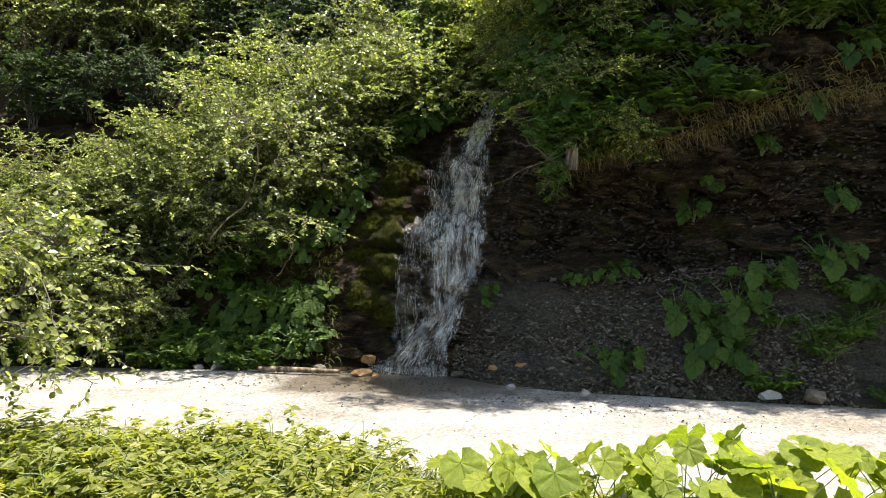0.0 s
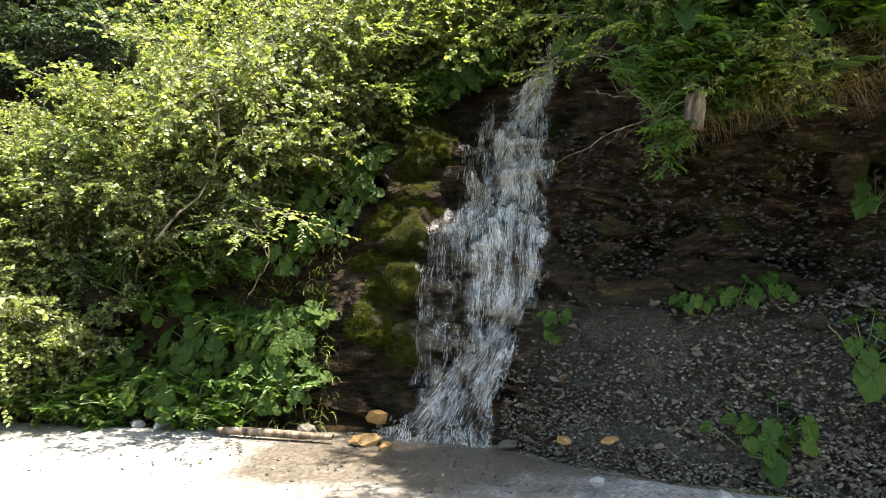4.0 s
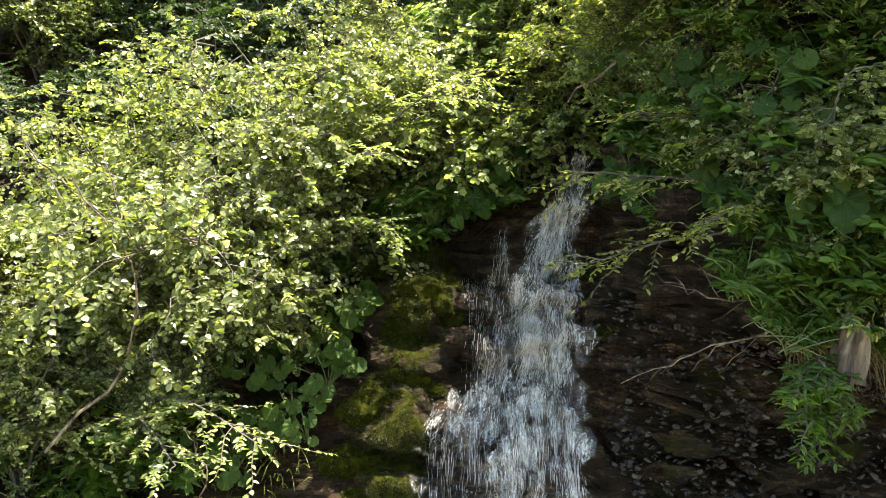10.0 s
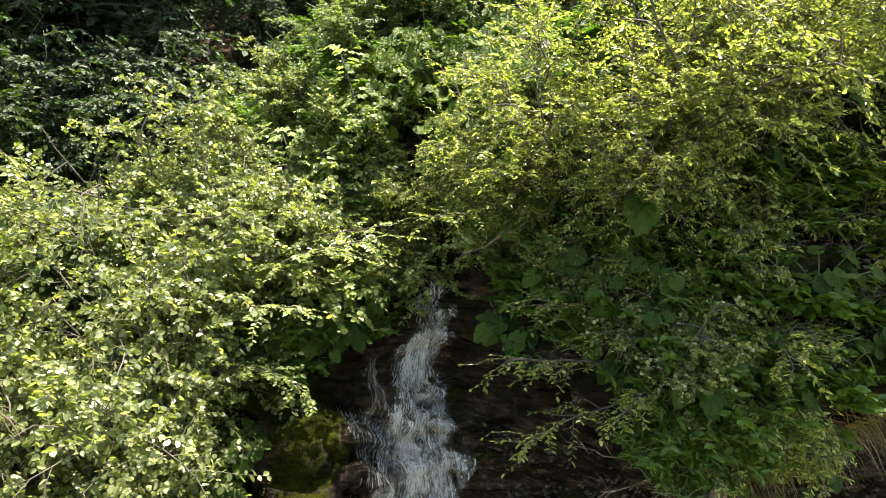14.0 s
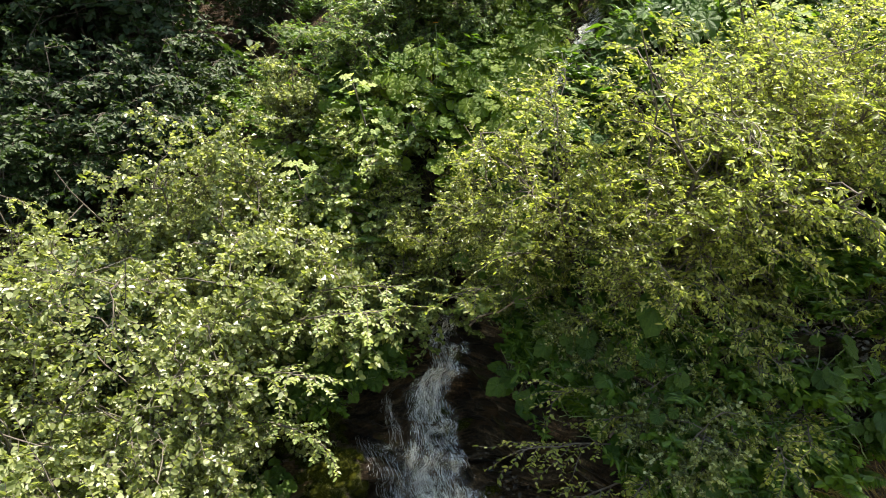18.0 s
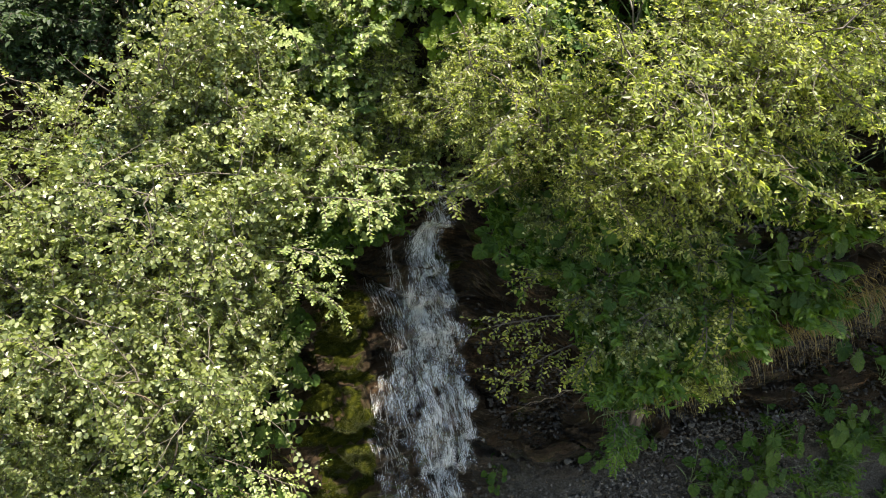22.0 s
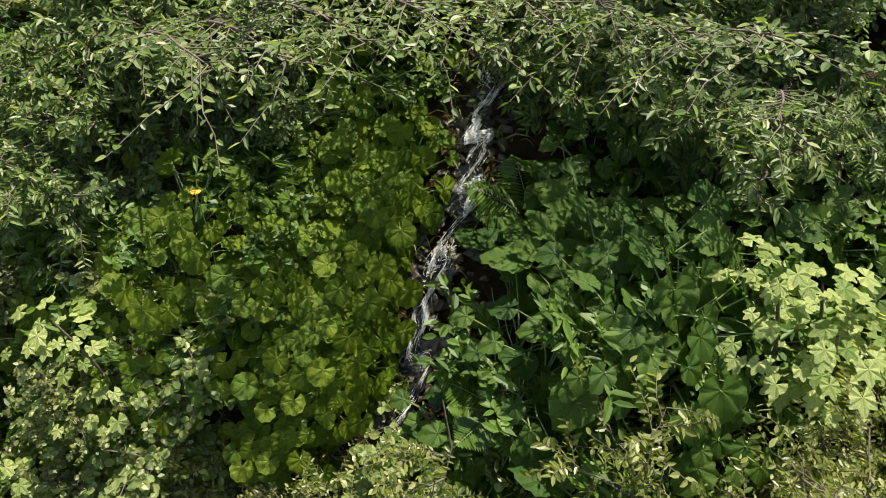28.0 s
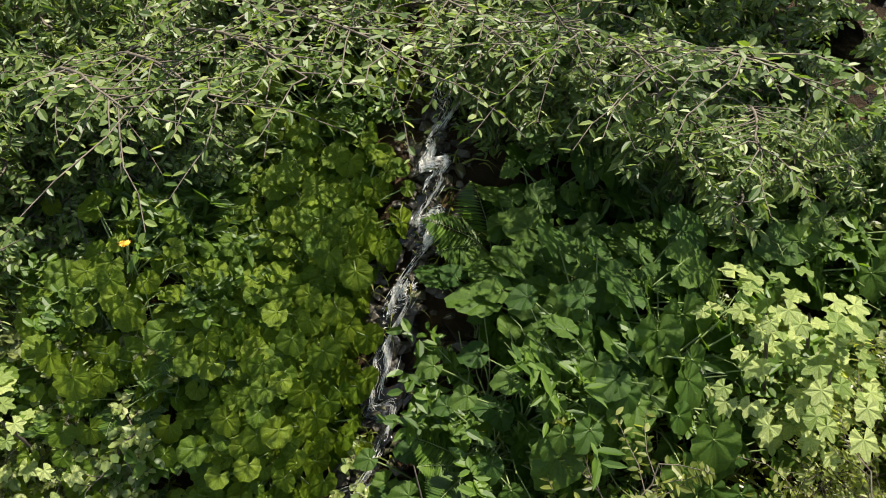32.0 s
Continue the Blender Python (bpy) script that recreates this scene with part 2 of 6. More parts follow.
    wet = ramp(nt, big, [(0.4, (0.45, 0.45, 0.45)), (0.6, (0.85, 0.85, 0.85))])
    nt.links.new(wet, b.inputs["Roughness"])
    both_bumps = nt.nodes.new("ShaderNodeMath")
    nt.links.new(grain(nt, 11, 12, 0.8, (1, 1, 1.8)), both_bumps.inputs[0])
    nt.links.new(beds, both_bumps.inputs[1])
    b.inputs["Specular IOR Level"].default_value = 0.12
    bump(nt, b, both_bumps.outputs[0], 1.0, 0.16)


ROCK = material("cliff_rock", (0.07, 0.055, 0.045), 0.75, rock_nodes)


def gravel_nodes(nt, b):
    v = node(nt, "ShaderNodeTexVoronoi", Scale=38.0)
    tc = nt.nodes.new("ShaderNodeTexCoord")
    nt.links.new(tc.outputs["Object"], v.inputs["Vector"])
    c = ramp(nt, v.outputs["Color"], [(0.1, (0.14, 0.133, 0.12)), (0.6, (0.24, 0.229, 0.21)), (0.95, (0.35, 0.336, 0.31))])
    wash = ramp(nt, noise_fac(nt, 0.9, 6, 0.6, (0.5, 1.3, 1)), [(0.32, (0.62, 0.56, 0.5)), (0.55, (1, 1, 1))])
    c = mix(nt, c, wash, 1.0, "MULTIPLY")
    geo = nt.nodes.new("ShaderNodeNewGeometry")
    off = nt.nodes.new("ShaderNodeMapping")
    off.inputs["Location"].default_value = (0.25, -7.1, 0)
    off.inputs["Scale"].default_value = (0.42, 0.85, 0)
    nt.links.new(geo.outputs["Position"], off.inputs[0])
    far = nt.nodes.new("ShaderNodeVectorMath")
    far.operation = "LENGTH"
    nt.links.new(off.outputs[0], far.inputs[0])
    add = nt.nodes.new("ShaderNodeMath")
    nt.links.new(far.outputs["Value"], add.inputs[0])
    nt.links.new(noise_fac(nt, 1.6, 5, 0.6), add.inputs[1])
    wet_range = node(nt, "ShaderNodeMapRange", From_Min=1.35, From_Max=1.0)
    nt.links.new(add.outputs[0], wet_range.inputs["Value"])
    c = mix(nt, c, mix(nt, c, (0.42, 0.37, 0.32, 1), 1.0, "MULTIPLY"), wet_range.outputs[0])
    nt.links.new(c, b.inputs["Base Color"])
    dry = node(nt, "ShaderNodeMapRange", To_Min=0.92, To_Max=0.35)
    nt.links.new(wet_range.outputs[0], dry.inputs["Value"])
    nt.links.new(dry.outputs[0], b.inputs["Roughness"])
    bump(nt, b, noise_fac(nt, 60, 6, 0.7), 0.5, 0.012)


ROAD = material("road_gravel", (0.35, 0.34, 0.31), 0.9, gravel_nodes)


def soil_nodes(nt, b):
    c = ramp(nt, noise_fac(nt, 4, 8, 0.7), [(0.3, (0.025, 0.02, 0.012)), (0.5, (0.055, 0.042, 0.024)), (0.62, (0.05, 0.065, 0.02)), (0.8, (0.09, 0.11, 0.035))])
    nt.links.new(c, b.inputs["Base Color"])
    bump(nt, b, noise_fac(nt, 30, 7), 0.8, 0.03)


SOIL = material("soil", (0.06, 0.05, 0.03), 0.95, soil_nodes)


def stone_nodes(nt, b):
    rnd = nt.nodes.new("ShaderNodeObjectInfo").outputs["Random"]
    isl = nt.nodes.new("ShaderNodeNewGeometry").outputs["Random Per Island"]
    add = node(nt, "ShaderNodeMath")
    add.operation = "FRACT"
    plus = nt.nodes.new("ShaderNodeMath")
    nt.links.new(rnd, plus.inputs[0])
    nt.links.new(isl, plus.inputs[1])
    nt.links.new(plus.outputs[0], add.inputs[0])
    c = ramp(nt, add.outputs[0], [(0.0, (0.055, 0.047, 0.037)), (0.35, (0.095, 0.083, 0.066)), (0.75, (0.14, 0.125, 0.102)), (0.86, (0.15, 0.108, 0.06)), (0.93, (0.165, 0.15, 0.125)), (1.0, (0.24, 0.225, 0.195))])
    g = ramp(nt, noise_fac(nt, 25, 6, 0.7), [(0.3, (0.6, 0.6, 0.6)), (0.7, (1.15, 1.12, 1.1))])
    nt.links.new(mix(nt, c, g, 1.0, "MULTIPLY"), b.inputs["Base Color"])
    b.inputs["Specular IOR Level"].default_value = 0.15
    bump(nt, b, noise_fac(nt, 40, 6), 0.5, 0.01)


STONE = material("stone", (0.2, 0.19, 0.17), 0.8, stone_nodes)
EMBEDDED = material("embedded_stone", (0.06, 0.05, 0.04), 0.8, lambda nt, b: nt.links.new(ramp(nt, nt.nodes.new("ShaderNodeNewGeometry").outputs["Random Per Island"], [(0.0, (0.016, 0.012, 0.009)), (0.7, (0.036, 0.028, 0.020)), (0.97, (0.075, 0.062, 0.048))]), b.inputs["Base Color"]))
WETSTONE = material("wet_stone", (0.05, 0.04, 0.03), 0.6, lambda nt, b: nt.links.new(ramp(nt, noise_fac(nt, 7, 6), [(0.3, (0.018, 0.014, 0.010)), (0.55, (0.05, 0.04, 0.026)), (0.68, (0.06, 0.06, 0.012)), (0.78, (0.15, 0.08, 0.03))]), b.inputs["Base Color"]))


def water_nodes(nt, b):
    b.inputs["Roughness"].default_value = 0.2
    t = nt.nodes.new("ShaderNodeBsdfTranslucent")
    t.inputs[0].default_value = (0.95, 0.93, 0.89, 1)
    mx = nt.nodes.new("ShaderNodeMixShader")
    mx.inputs[0].default_value = 0.45
    nt.links.new(b.outputs[0], mx.inputs[1])
    nt.links.new(t.outputs[0], mx.inputs[2])
    clear = nt.nodes.new("ShaderNodeBsdfTransparent")
    thin = nt.nodes.new("ShaderNodeMixShader")
    nt.links.new(ramp(nt, noise_fac(nt, 14, 4, 0.6, (1, 1, 0.4)), [(0.30, (0.15, 0.15, 0.15)), (0.55, (0.95, 0.95, 0.95))]), thin.inputs[0])
    nt.links.new(clear.outputs[0], thin.inputs[1])
    nt.links.new(mx.outputs[0], thin.inputs[2])
    nt.links.new(thin.outputs[0], nt.nodes["Material Output"].inputs[0])


WHITE_WATER = material("white_water", (0.95, 0.93, 0.89), 0.2, water_nodes)


def veil_nodes(nt, b, thick=0.42):
    clear = nt.nodes.new("ShaderNodeBsdfTransparent")
    soft = nt.nodes.new("ShaderNodeBsdfTranslucent")
    soft.inputs[0].default_value = (0.95, 0.93, 0.89, 1)
    both = nt.nodes.new("ShaderNodeMixShader")
    both.inputs[0].default_value = 0.4
    nt.links.new(b.outputs[0], both.inputs[1])
    nt.links.new(soft.outputs[0], both.inputs[2])
    coarse = ramp(nt, noise_fac(nt, 6, 6, 0.65, (1.6, 1, 0.35)), [(thick, (0, 0, 0)), (thick + 0.28, (1, 1, 1))])
    fine = ramp(nt, noise_fac(nt, 34, 6, 0.7, (1.5, 1, 0.10)), [(0.36, (0.02, 0.02, 0.02)), (0.64, (1, 1, 1))])
    drops = ramp(nt, noise_fac(nt, 60, 4, 0.7, (1, 1, 0.35)), [(0.40, (0.25, 0.25, 0.25)), (0.58, (1, 1, 1))])
    thin = nt.nodes.new("ShaderNodeMixShader")
    nt.links.new(mix(nt, mix(nt, coarse, fine, 1.0, "MULTIPLY"), drops, 1.0, "MULTIPLY"), thin.inputs[0])
    nt.links.new(clear.outputs[0], thin.inputs[1])
    nt.links.new(both.outputs[0], thin.inputs[2])
    nt.links.new(thin.outputs[0], nt.nodes["Material Output"].inputs[0])
    bump(nt, b, noise_fac(nt, 30, 4, 0.6, (1.4, 1, 0.2)), 0.6, 0.03)


def rapid_nodes(nt, b):
    foam = ramp(nt, noise_fac(nt, 3.5, 6, 0.65), [(0.56, (0, 0, 0)), (0.72, (1, 1, 1))])
    fine = ramp(nt, noise_fac(nt, 26, 6, 0.7), [(0.40, (0.03, 0.03, 0.03)), (0.70, (0.75, 0.75, 0.75))])
    foam = mix(nt, foam, fine, 1.0, "MULTIPLY")
    nt.links.new(mix(nt, (0.012, 0.010, 0.007, 1), (0.9, 0.89, 0.87, 1), foam), b.inputs["Base Color"])
    b.inputs["Roughness"].default_value = 0.12
    bump(nt, b, noise_fac(nt, 18, 6, 0.6), 0.8, 0.03)


RAPID = material("stream_water", (0.05, 0.05, 0.05), 0.12, rapid_nodes)
VEIL = material("water_veil", (0.95, 0.93, 0.89), 0.3, veil_nodes)
THIN_VEIL = material("thin_water_veil", (0.95, 0.93, 0.89), 0.3, lambda nt, b: veil_nodes(nt, b, 0.46))


def pool_nodes(nt, b):
    b.inputs["Roughness"].default_value = 0.08
    b.inputs["Specular IOR Level"].default_value = 0.5
    c = ramp(nt, noise_fac(nt, 3, 5), [(0.35, (0.09, 0.078, 0.06)), (0.65, (0.20, 0.175, 0.14))])
    algae = ramp(nt, noise_fac(nt, 5, 6, 0.7), [(0.35, (0.05, 0.045, 0.02)), (0.6, (0.13, 0.13, 0.025))])
    geo = nt.nodes.new("ShaderNodeNewGeometry")
    sep = nt.nodes.new("ShaderNodeSeparateXYZ")
    nt.links.new(geo.outputs["Position"], sep.inputs[0])
    far = node(nt, "ShaderNodeMapRange", From_Min=0.9, From_Max=2.0)
    nt.links.new(sep.outputs[0], far.inputs["Value"])
    c = mix(nt, c, algae, far.outputs[0])
    nt.links.new(c, b.inputs["Base Color"])
    bump(nt, b, noise_fac(nt, 14, 3), 0.15, 0.02)


POOL = material("shallow_water", (0.1, 0.09, 0.07), 0.1, pool_nodes)
OCHRE = material("ochre_stone", (0.30, 0.16, 0.05), 0.7, lambda nt, b: nt.links.new(ramp(nt, noise_fac(nt, 9, 6), [(0.3, (0.13, 0.06, 0.02)), (0.6, (0.34, 0.19, 0.06)), (0.8, (0.40, 0.30, 0.16))]), b.inputs["Base Color"]))
PALE = material("pale_stone", (0.5, 0.5, 0.5), 0.7, lambda nt, b: nt.links.new(ramp(nt, noise_fac(nt, 8, 6), [(0.3, (0.13, 0.125, 0.115)), (0.6, (0.27, 0.265, 0.25)), (0.8, (0.40, 0.39, 0.37))]), b.inputs["Base Color"]))
DEADWOOD = material("dead_wood", (0.3, 0.25, 0.2), 0.8, lambda nt, b: nt.links.new(ramp(nt, noise_fac(nt, 9, 6, 0.6, (2, 2, 0.3)), [(0.35, (0.022, 0.014, 0.008)), (0.48, (0.11, 0.075, 0.045)), (0.62, (0.26, 0.20, 0.14))]), b.inputs["Base Color"]))

# ---- mesh helpers ----


def np_mesh(name, verts, faces, mat, smooth=True):
    verts, faces = np.asarray(verts, np.float32), np.asarray(faces, np.int32)
    me = bpy.data.meshes.new(name)
    me.vertices.add(len(verts))
    me.vertices.foreach_set("co", verts.ravel())
    me.loops.add(faces.size)
    me.loops.foreach_set("vertex_index", faces.ravel())
    me.polygons.add(len(faces))
    me.polygons.foreach_set("loop_start", np.arange(0, faces.size, faces.shape[1], dtype=np.int32))
    me.polygons.foreach_set("use_smooth", np.full(len(faces), smooth))
    me.update(calc_edges=True)
    me.materials.append(mat)
    return me


def under(name, data, parent, label=""):
    ob = new(name, data)
    ob.parent = parent
    return tagged(ob, label)


def thing(name, m, label, category, group="", kind=""):
    ob = new(name)
    ob.empty_display_size = 0.1
    ob.matrix_world = m
    return tagged(ob, label, category, group, kind)


def unit(v):
    return v / np.maximum(np.linalg.norm(v, axis=-1, keepdims=True), 1e-9)


def leaf_blades(pos, way, up, length, width, fold=0.25, droop=0.15):
    """Oval leaves, each two quads folded along the midrib."""
    n = len(pos)
    way = unit(way)
    side = unit(np.cross(way, up))
    nor = np.cross(side, way)
    L, W = np.broadcast_to(length, n)[:, None], np.broadcast_to(width, n)[:, None]
    V = np.empty((n, 6, 3), np.float32)
    V[:, 0] = pos
    for k, (a, s, h) in enumerate(((0.28, 0.46, 1), (0.68, 0.42, 0.9), (1.0, 0.0, 0), (0.68, -0.42, 0.9), (0.28, -0.46, 1))):
        V[:, k + 1] = pos + way * L * a + side * W * s + nor * (W * fold * h * abs(s) - L * droop * a * a)
    base = 6 * np.arange(n)[:, None]
    F = np.concatenate([base + [0, 1, 2, 3], base + [0, 3, 4, 5]])
    return V.reshape(-1, 3), F


def tubes(lines, radii, sides=5):
    """Tapered tubes along polylines of equal length: lines (n, k, 3), radii (n, k)."""
    lines = np.asarray(lines, float)
    n, k, _ = lines.shape
    t = unit(np.gradient(lines, axis=1))
    ref = np.where(np.abs(t[..., 2:3]) > 0.9, [1.0, 0, 0], [0, 0, 1.0])
    a = unit(np.cross(t, ref))
    b = np.cross(t, a)
    ang = np.arange(sides) * 2 * np.pi / sides
    ring = a[:, :, None] * np.cos(ang)[:, None] + b[:, :, None] * np.sin(ang)[:, None]
    V = lines[:, :, None] + ring * np.asarray(radii)[:, :, None, None]
    i, j, s = np.meshgrid(np.arange(n), np.arange(k - 1), np.arange(sides), indexing="ij")
    idx = lambda i, j, s: (i * k + j) * sides + s % sides
    F = np.stack([idx(i, j, s), idx(i, j, s + 1), idx(i, j + 1, s + 1), idx(i, j + 1, s)], -1).reshape(-1, 4)
    return V.reshape(-1, 3), F


def joined(parts):
    V, F, o = [], [], 0
    for v, f in parts:
        V.append(v)
        F.append(f + o)
        o += len(v)
    return np.concatenate(V), np.concatenate(F)


def arcs(rng, start, way, length, k=6, sag=0.25, wander=0.12):
    """Curved branches from the starts, in the given ways."""
    n = len(start)
    way = unit(way)
    t = np.linspace(0, 1, k)[None, :, None]
    L = np.broadcast_to(length, n)[:, None, None]
    out = start[:, None] + way[:, None] * L * t
    out[..., 2] -= (sag * L * t * t)[..., 0]
    wob = rng.normal(0, 1, (n, k, 3)) * wander * L / k
    wob[:, 0] = 0
    return out + np.cumsum(wob, 1)


def shrub_meshes(name, seed, height=2.2, spread=1.3, stems=7, second=9, twigs=6, leaves=12, leaf=(0.07, 0.04), mat=None, flat=0.5, bare=0.2, stem_r=0.018):
    """A many-stemmed shrub: woody branches in one mesh, its leaves in another."""
    rng = np.random.default_rng(seed)
    az = rng.uniform(0, 2 * np.pi, stems)
    out = spread / height * rng.uniform(0.15, 1.0, stems)
    way = np.stack([np.cos(az) * out, np.sin(az) * out, np.ones(stems)], 1)
    s1 = arcs(rng, rng.normal(0, 0.06, (stems, 3)) * [1, 1, 0], way, height * rng.uniform(0.7, 1.1, stems), 9, 0.12, 0.25)
    r1 = stem_r * np.linspace(1, 0.25, 9)[None] * rng.uniform(0.7, 1.2, (stems, 1))
    k1 = np.repeat(np.arange(stems), second)
    t1 = rng.uniform(bare, 1.0, len(k1))
    f = t1 * 8
    i0 = np.minimum(f.astype(int), 7)
    p2 = s1[k1, i0] + (s1[k1, i0 + 1] - s1[k1, i0]) * (f - i0)[:, None]
    d2 = unit(s1[k1, i0 + 1] - s1[k1, i0]) * 0.5 + unit(rng.normal(0, 1, (len(k1), 3)) * [1, 1, 0.6])
    l2 = height * 0.42 * (1.1 - 0.6 * t1) * rng.uniform(0.6, 1.3, len(k1))
    s2 = arcs(rng, p2, d2, l2, 6, 0.2, 0.3)
    r2 = 0.007 * np.linspace(1, 0.3, 6)[None] * np.ones((len(k1), 1))
    k2 = np.repeat(np.arange(len(k1)), twigs)
    t2 = np.tile(np.linspace(0.2, 1.0, twigs), len(k1))
    f = t2 * 5
    i0 = np.minimum(f.astype(int), 4)
    p3 = s2[k2, i0] + (s2[k2, i0 + 1] - s2[k2, i0]) * (f - i0)[:, None]
    d3 = unit(s2[k2, i0 + 1] - s2[k2, i0]) * 0.7 + unit(rng.normal(0, 1, (len(k2), 3)) * [1, 1, 0.45])
    l3 = height * 0.13 * rng.uniform(0.6, 1.4, len(k2))
    s3 = arcs(rng, p3, d3, l3, 4, 0.15, 0.2)
    r3 = 0.003 * np.linspace(1, 0.4, 4)[None] * np.ones((len(k2), 1))
    wood = joined([tubes(s1, r1, 6), tubes(s2, r2, 4), tubes(s3, r3, 3)])
    k3 = np.repeat(np.arange(len(k2)), leaves)
    t3 = np.tile(np.linspace(0.15, 1.0, leaves), len(k2))
    f = t3 * 3
    i0 = np.minimum(f.astype(int), 2)
    p4 = s3[k3, i0] + (s3[k3, i0 + 1] - s3[k3, i0]) * (f - i0)[:, None]
    ax = unit(s3[k3, i0 + 1] - s3[k3, i0])
    hor = unit(np.cross(ax, [0, 0, 1.0]))
    alt = np.where(np.arange(len(k3)) % 2, 1.0, -1.0)[:, None]
    d4 = ax * 0.6 + hor * alt + rng.normal(0, 0.35, (len(k3), 3)) - [0, 0, 0.15]
    up = unit(np.array([0, 0, 1.0]) * flat + rng.normal(0, 0.5, (len(k3), 3)))
    size = rng.uniform(0.55, 1.25, len(k3))
    lv = leaf_blades(p4, d4, up, leaf[0] * size, leaf[1] * size)
    return np_mesh(name + "_wood", *wood, BARK), np_mesh(name + "_leaves", *lv, mat or LEAF_SHRUB, False)


# ---- the lie of the land ----
# Per station along the road: (y, z) of the slope from the road's edge upwards.
STATIONS = {
    -40: [(15, 0), (15.3, .3), (15.6, 1.1), (16, 1.8), (16.2, 2), (16.7, 2.6), (17, 2.8), (17.8, 3.6), (19, 4.8), (21, 6), (24, 8), (32, 14), (60, 40)],
    -16: [(10.6, 0), (10.9, .3), (11.3, 1), (11.8, 1.7), (12, 2), (12.5, 2.6), (12.7, 2.8), (13.4, 3.5), (14.4, 4.5), (16, 6), (19, 8.5), (27, 15), (55, 40)],
    -6: [(9.5, 0), (9.8, .3), (10.2, 1), (10.7, 1.7), (10.9, 2), (11.3, 2.6), (11.5, 2.8), (12.1, 3.5), (13, 4.4), (14.5, 5.8), (17, 8), (25, 14.5), (53, 40)],
    -3: [(9.25, 0), (9.6, .25), (9.95, 1), (10.1, 1.6), (10.3, 1.9), (10.6, 2.3), (10.9, 2.5), (11.5, 3.0), (12.4, 3.8), (14, 5.2), (16.6, 7.4), (24, 13.5), (52, 39)],
    -1.3: [(9.1, 0), (9.25, .3), (9.4, 1.0), (9.65, 1.6), (9.9, 1.9), (10.2, 2.3), (10.5, 2.5), (11.0, 2.9), (11.8, 3.6), (13.5, 5.0), (16.4, 7.4), (24, 13.5), (52, 39)],
    -0.5: [(8.9, 0), (9.0, .35), (9.25, 1.1), (9.5, 1.83), (9.78, 1.95), (10.1, 2.6), (10.3, 2.72), (10.6, 3.3), (11.1, 3.6), (12.4, 5.2), (16, 7.3), (24, 13.5), (52, 39)],
    0.1: [(8.75, 0), (8.9, .35), (9.1, 1.1), (9.42, 1.85), (9.7, 1.97), (10.02, 2.6), (10.22, 2.75), (10.55, 3.4), (10.9, 3.95), (12.1, 5.8), (16, 7.6), (24, 13.5), (52, 39)],
    0.6: [(8.3, 0), (8.55, .35), (8.85, 1.1), (9.05, 1.5), (9.35, 2.0), (9.75, 2.6), (10.1, 2.95), (10.62, 3.65), (10.8, 4.3), (12.0, 6.2), (16, 8), (24, 14), (52, 39)],
    1.3: [(7.9, 0), (8.05, .35), (8.45, 1.12), (8.95, 1.5), (9.0, 2.0), (8.7, 2.45), (8.0, 2.58), (8.05, 3.3), (8.5, 4.4), (12.0, 6.4), (16, 8.8), (24, 14.5), (52, 39)],
    2.5: [(7.55, 0), (7.75, .4), (8.25, 1.2), (8.75, 1.55), (8.8, 2.1), (8.45, 2.65), (7.85, 2.85), (7.85, 3.9), (8.3, 5.1), (12.0, 7.1), (16, 10), (24, 15.5), (52, 40)],
    4: [(7.2, 0), (7.4, .4), (7.8, 1.3), (8.15, 1.8), (8.1, 2.4), (7.85, 3.0), (7.65, 3.3), (7.7, 4.6), (8.2, 6.0), (12.0, 8.3), (16, 11.5), (24, 17), (52, 41)],
    7: [(6.5, 0), (6.7, .4), (7.0, 1.3), (7.2, 1.9), (7.2, 2.5), (7.0, 3.2), (6.9, 3.6), (7.2, 5), (8.2, 7), (12.0, 10.5), (16, 13.5), (24, 19.5), (52, 43)],
    16: [(4.5, 0), (4.7, .4), (5.0, 1.3), (5.2, 1.9), (5.2, 2.5), (5.1, 3.2), (5.1, 3.6), (5.6, 5.2), (7, 7.5), (11.5, 11.5), (16, 15), (24, 21), (52, 45)],
    40: [(-1, 0), (-.8, .4), (-.5, 1.3), (0, 1.9), (.2, 2.5), (.4, 3.2), (.6, 3.6), (1.5, 5.2), (3.5, 7.5), (8.5, 11.5), (14, 15), (24, 22), (52, 47)],
}
SX = np.array(sorted(STATIONS), float)
SP = np.array([STATIONS[int(x) if x == int(x) else x] for x in SX])


def slope(x, s):
    """The place on the slope at x and level s (0 at the road's edge, 12 far up)."""
    x, s = np.asarray(x, float), np.asarray(s, float)
    i = np.clip(np.searchsorted(SX, x) - 1, 0, len(SX) - 2)
    f = np.clip((x - SX[i]) / (SX[i + 1] - SX[i]), 0, 1)
    f = f * f * (3 - 2 * f) * 0.5 + f * 0.5
    j = np.clip(s.astype(int), 0, 11)
    g = s - j
    a = SP[i, j] * (1 - f)[..., None] + SP[i + 1, j] * f[..., None]
    b = SP[i, j + 1] * (1 - f)[..., None] + SP[i + 1, j + 1] * f[..., None]
    yz = a * (1 - g)[..., None] + b * g[..., None]
    y, z = yz[..., 0], yz[..., 1]
    return np.stack([x + 0 * s, y, z + spur(x, y) * np.clip((s - 7.8) / 0.5, 0, 1)], -1)


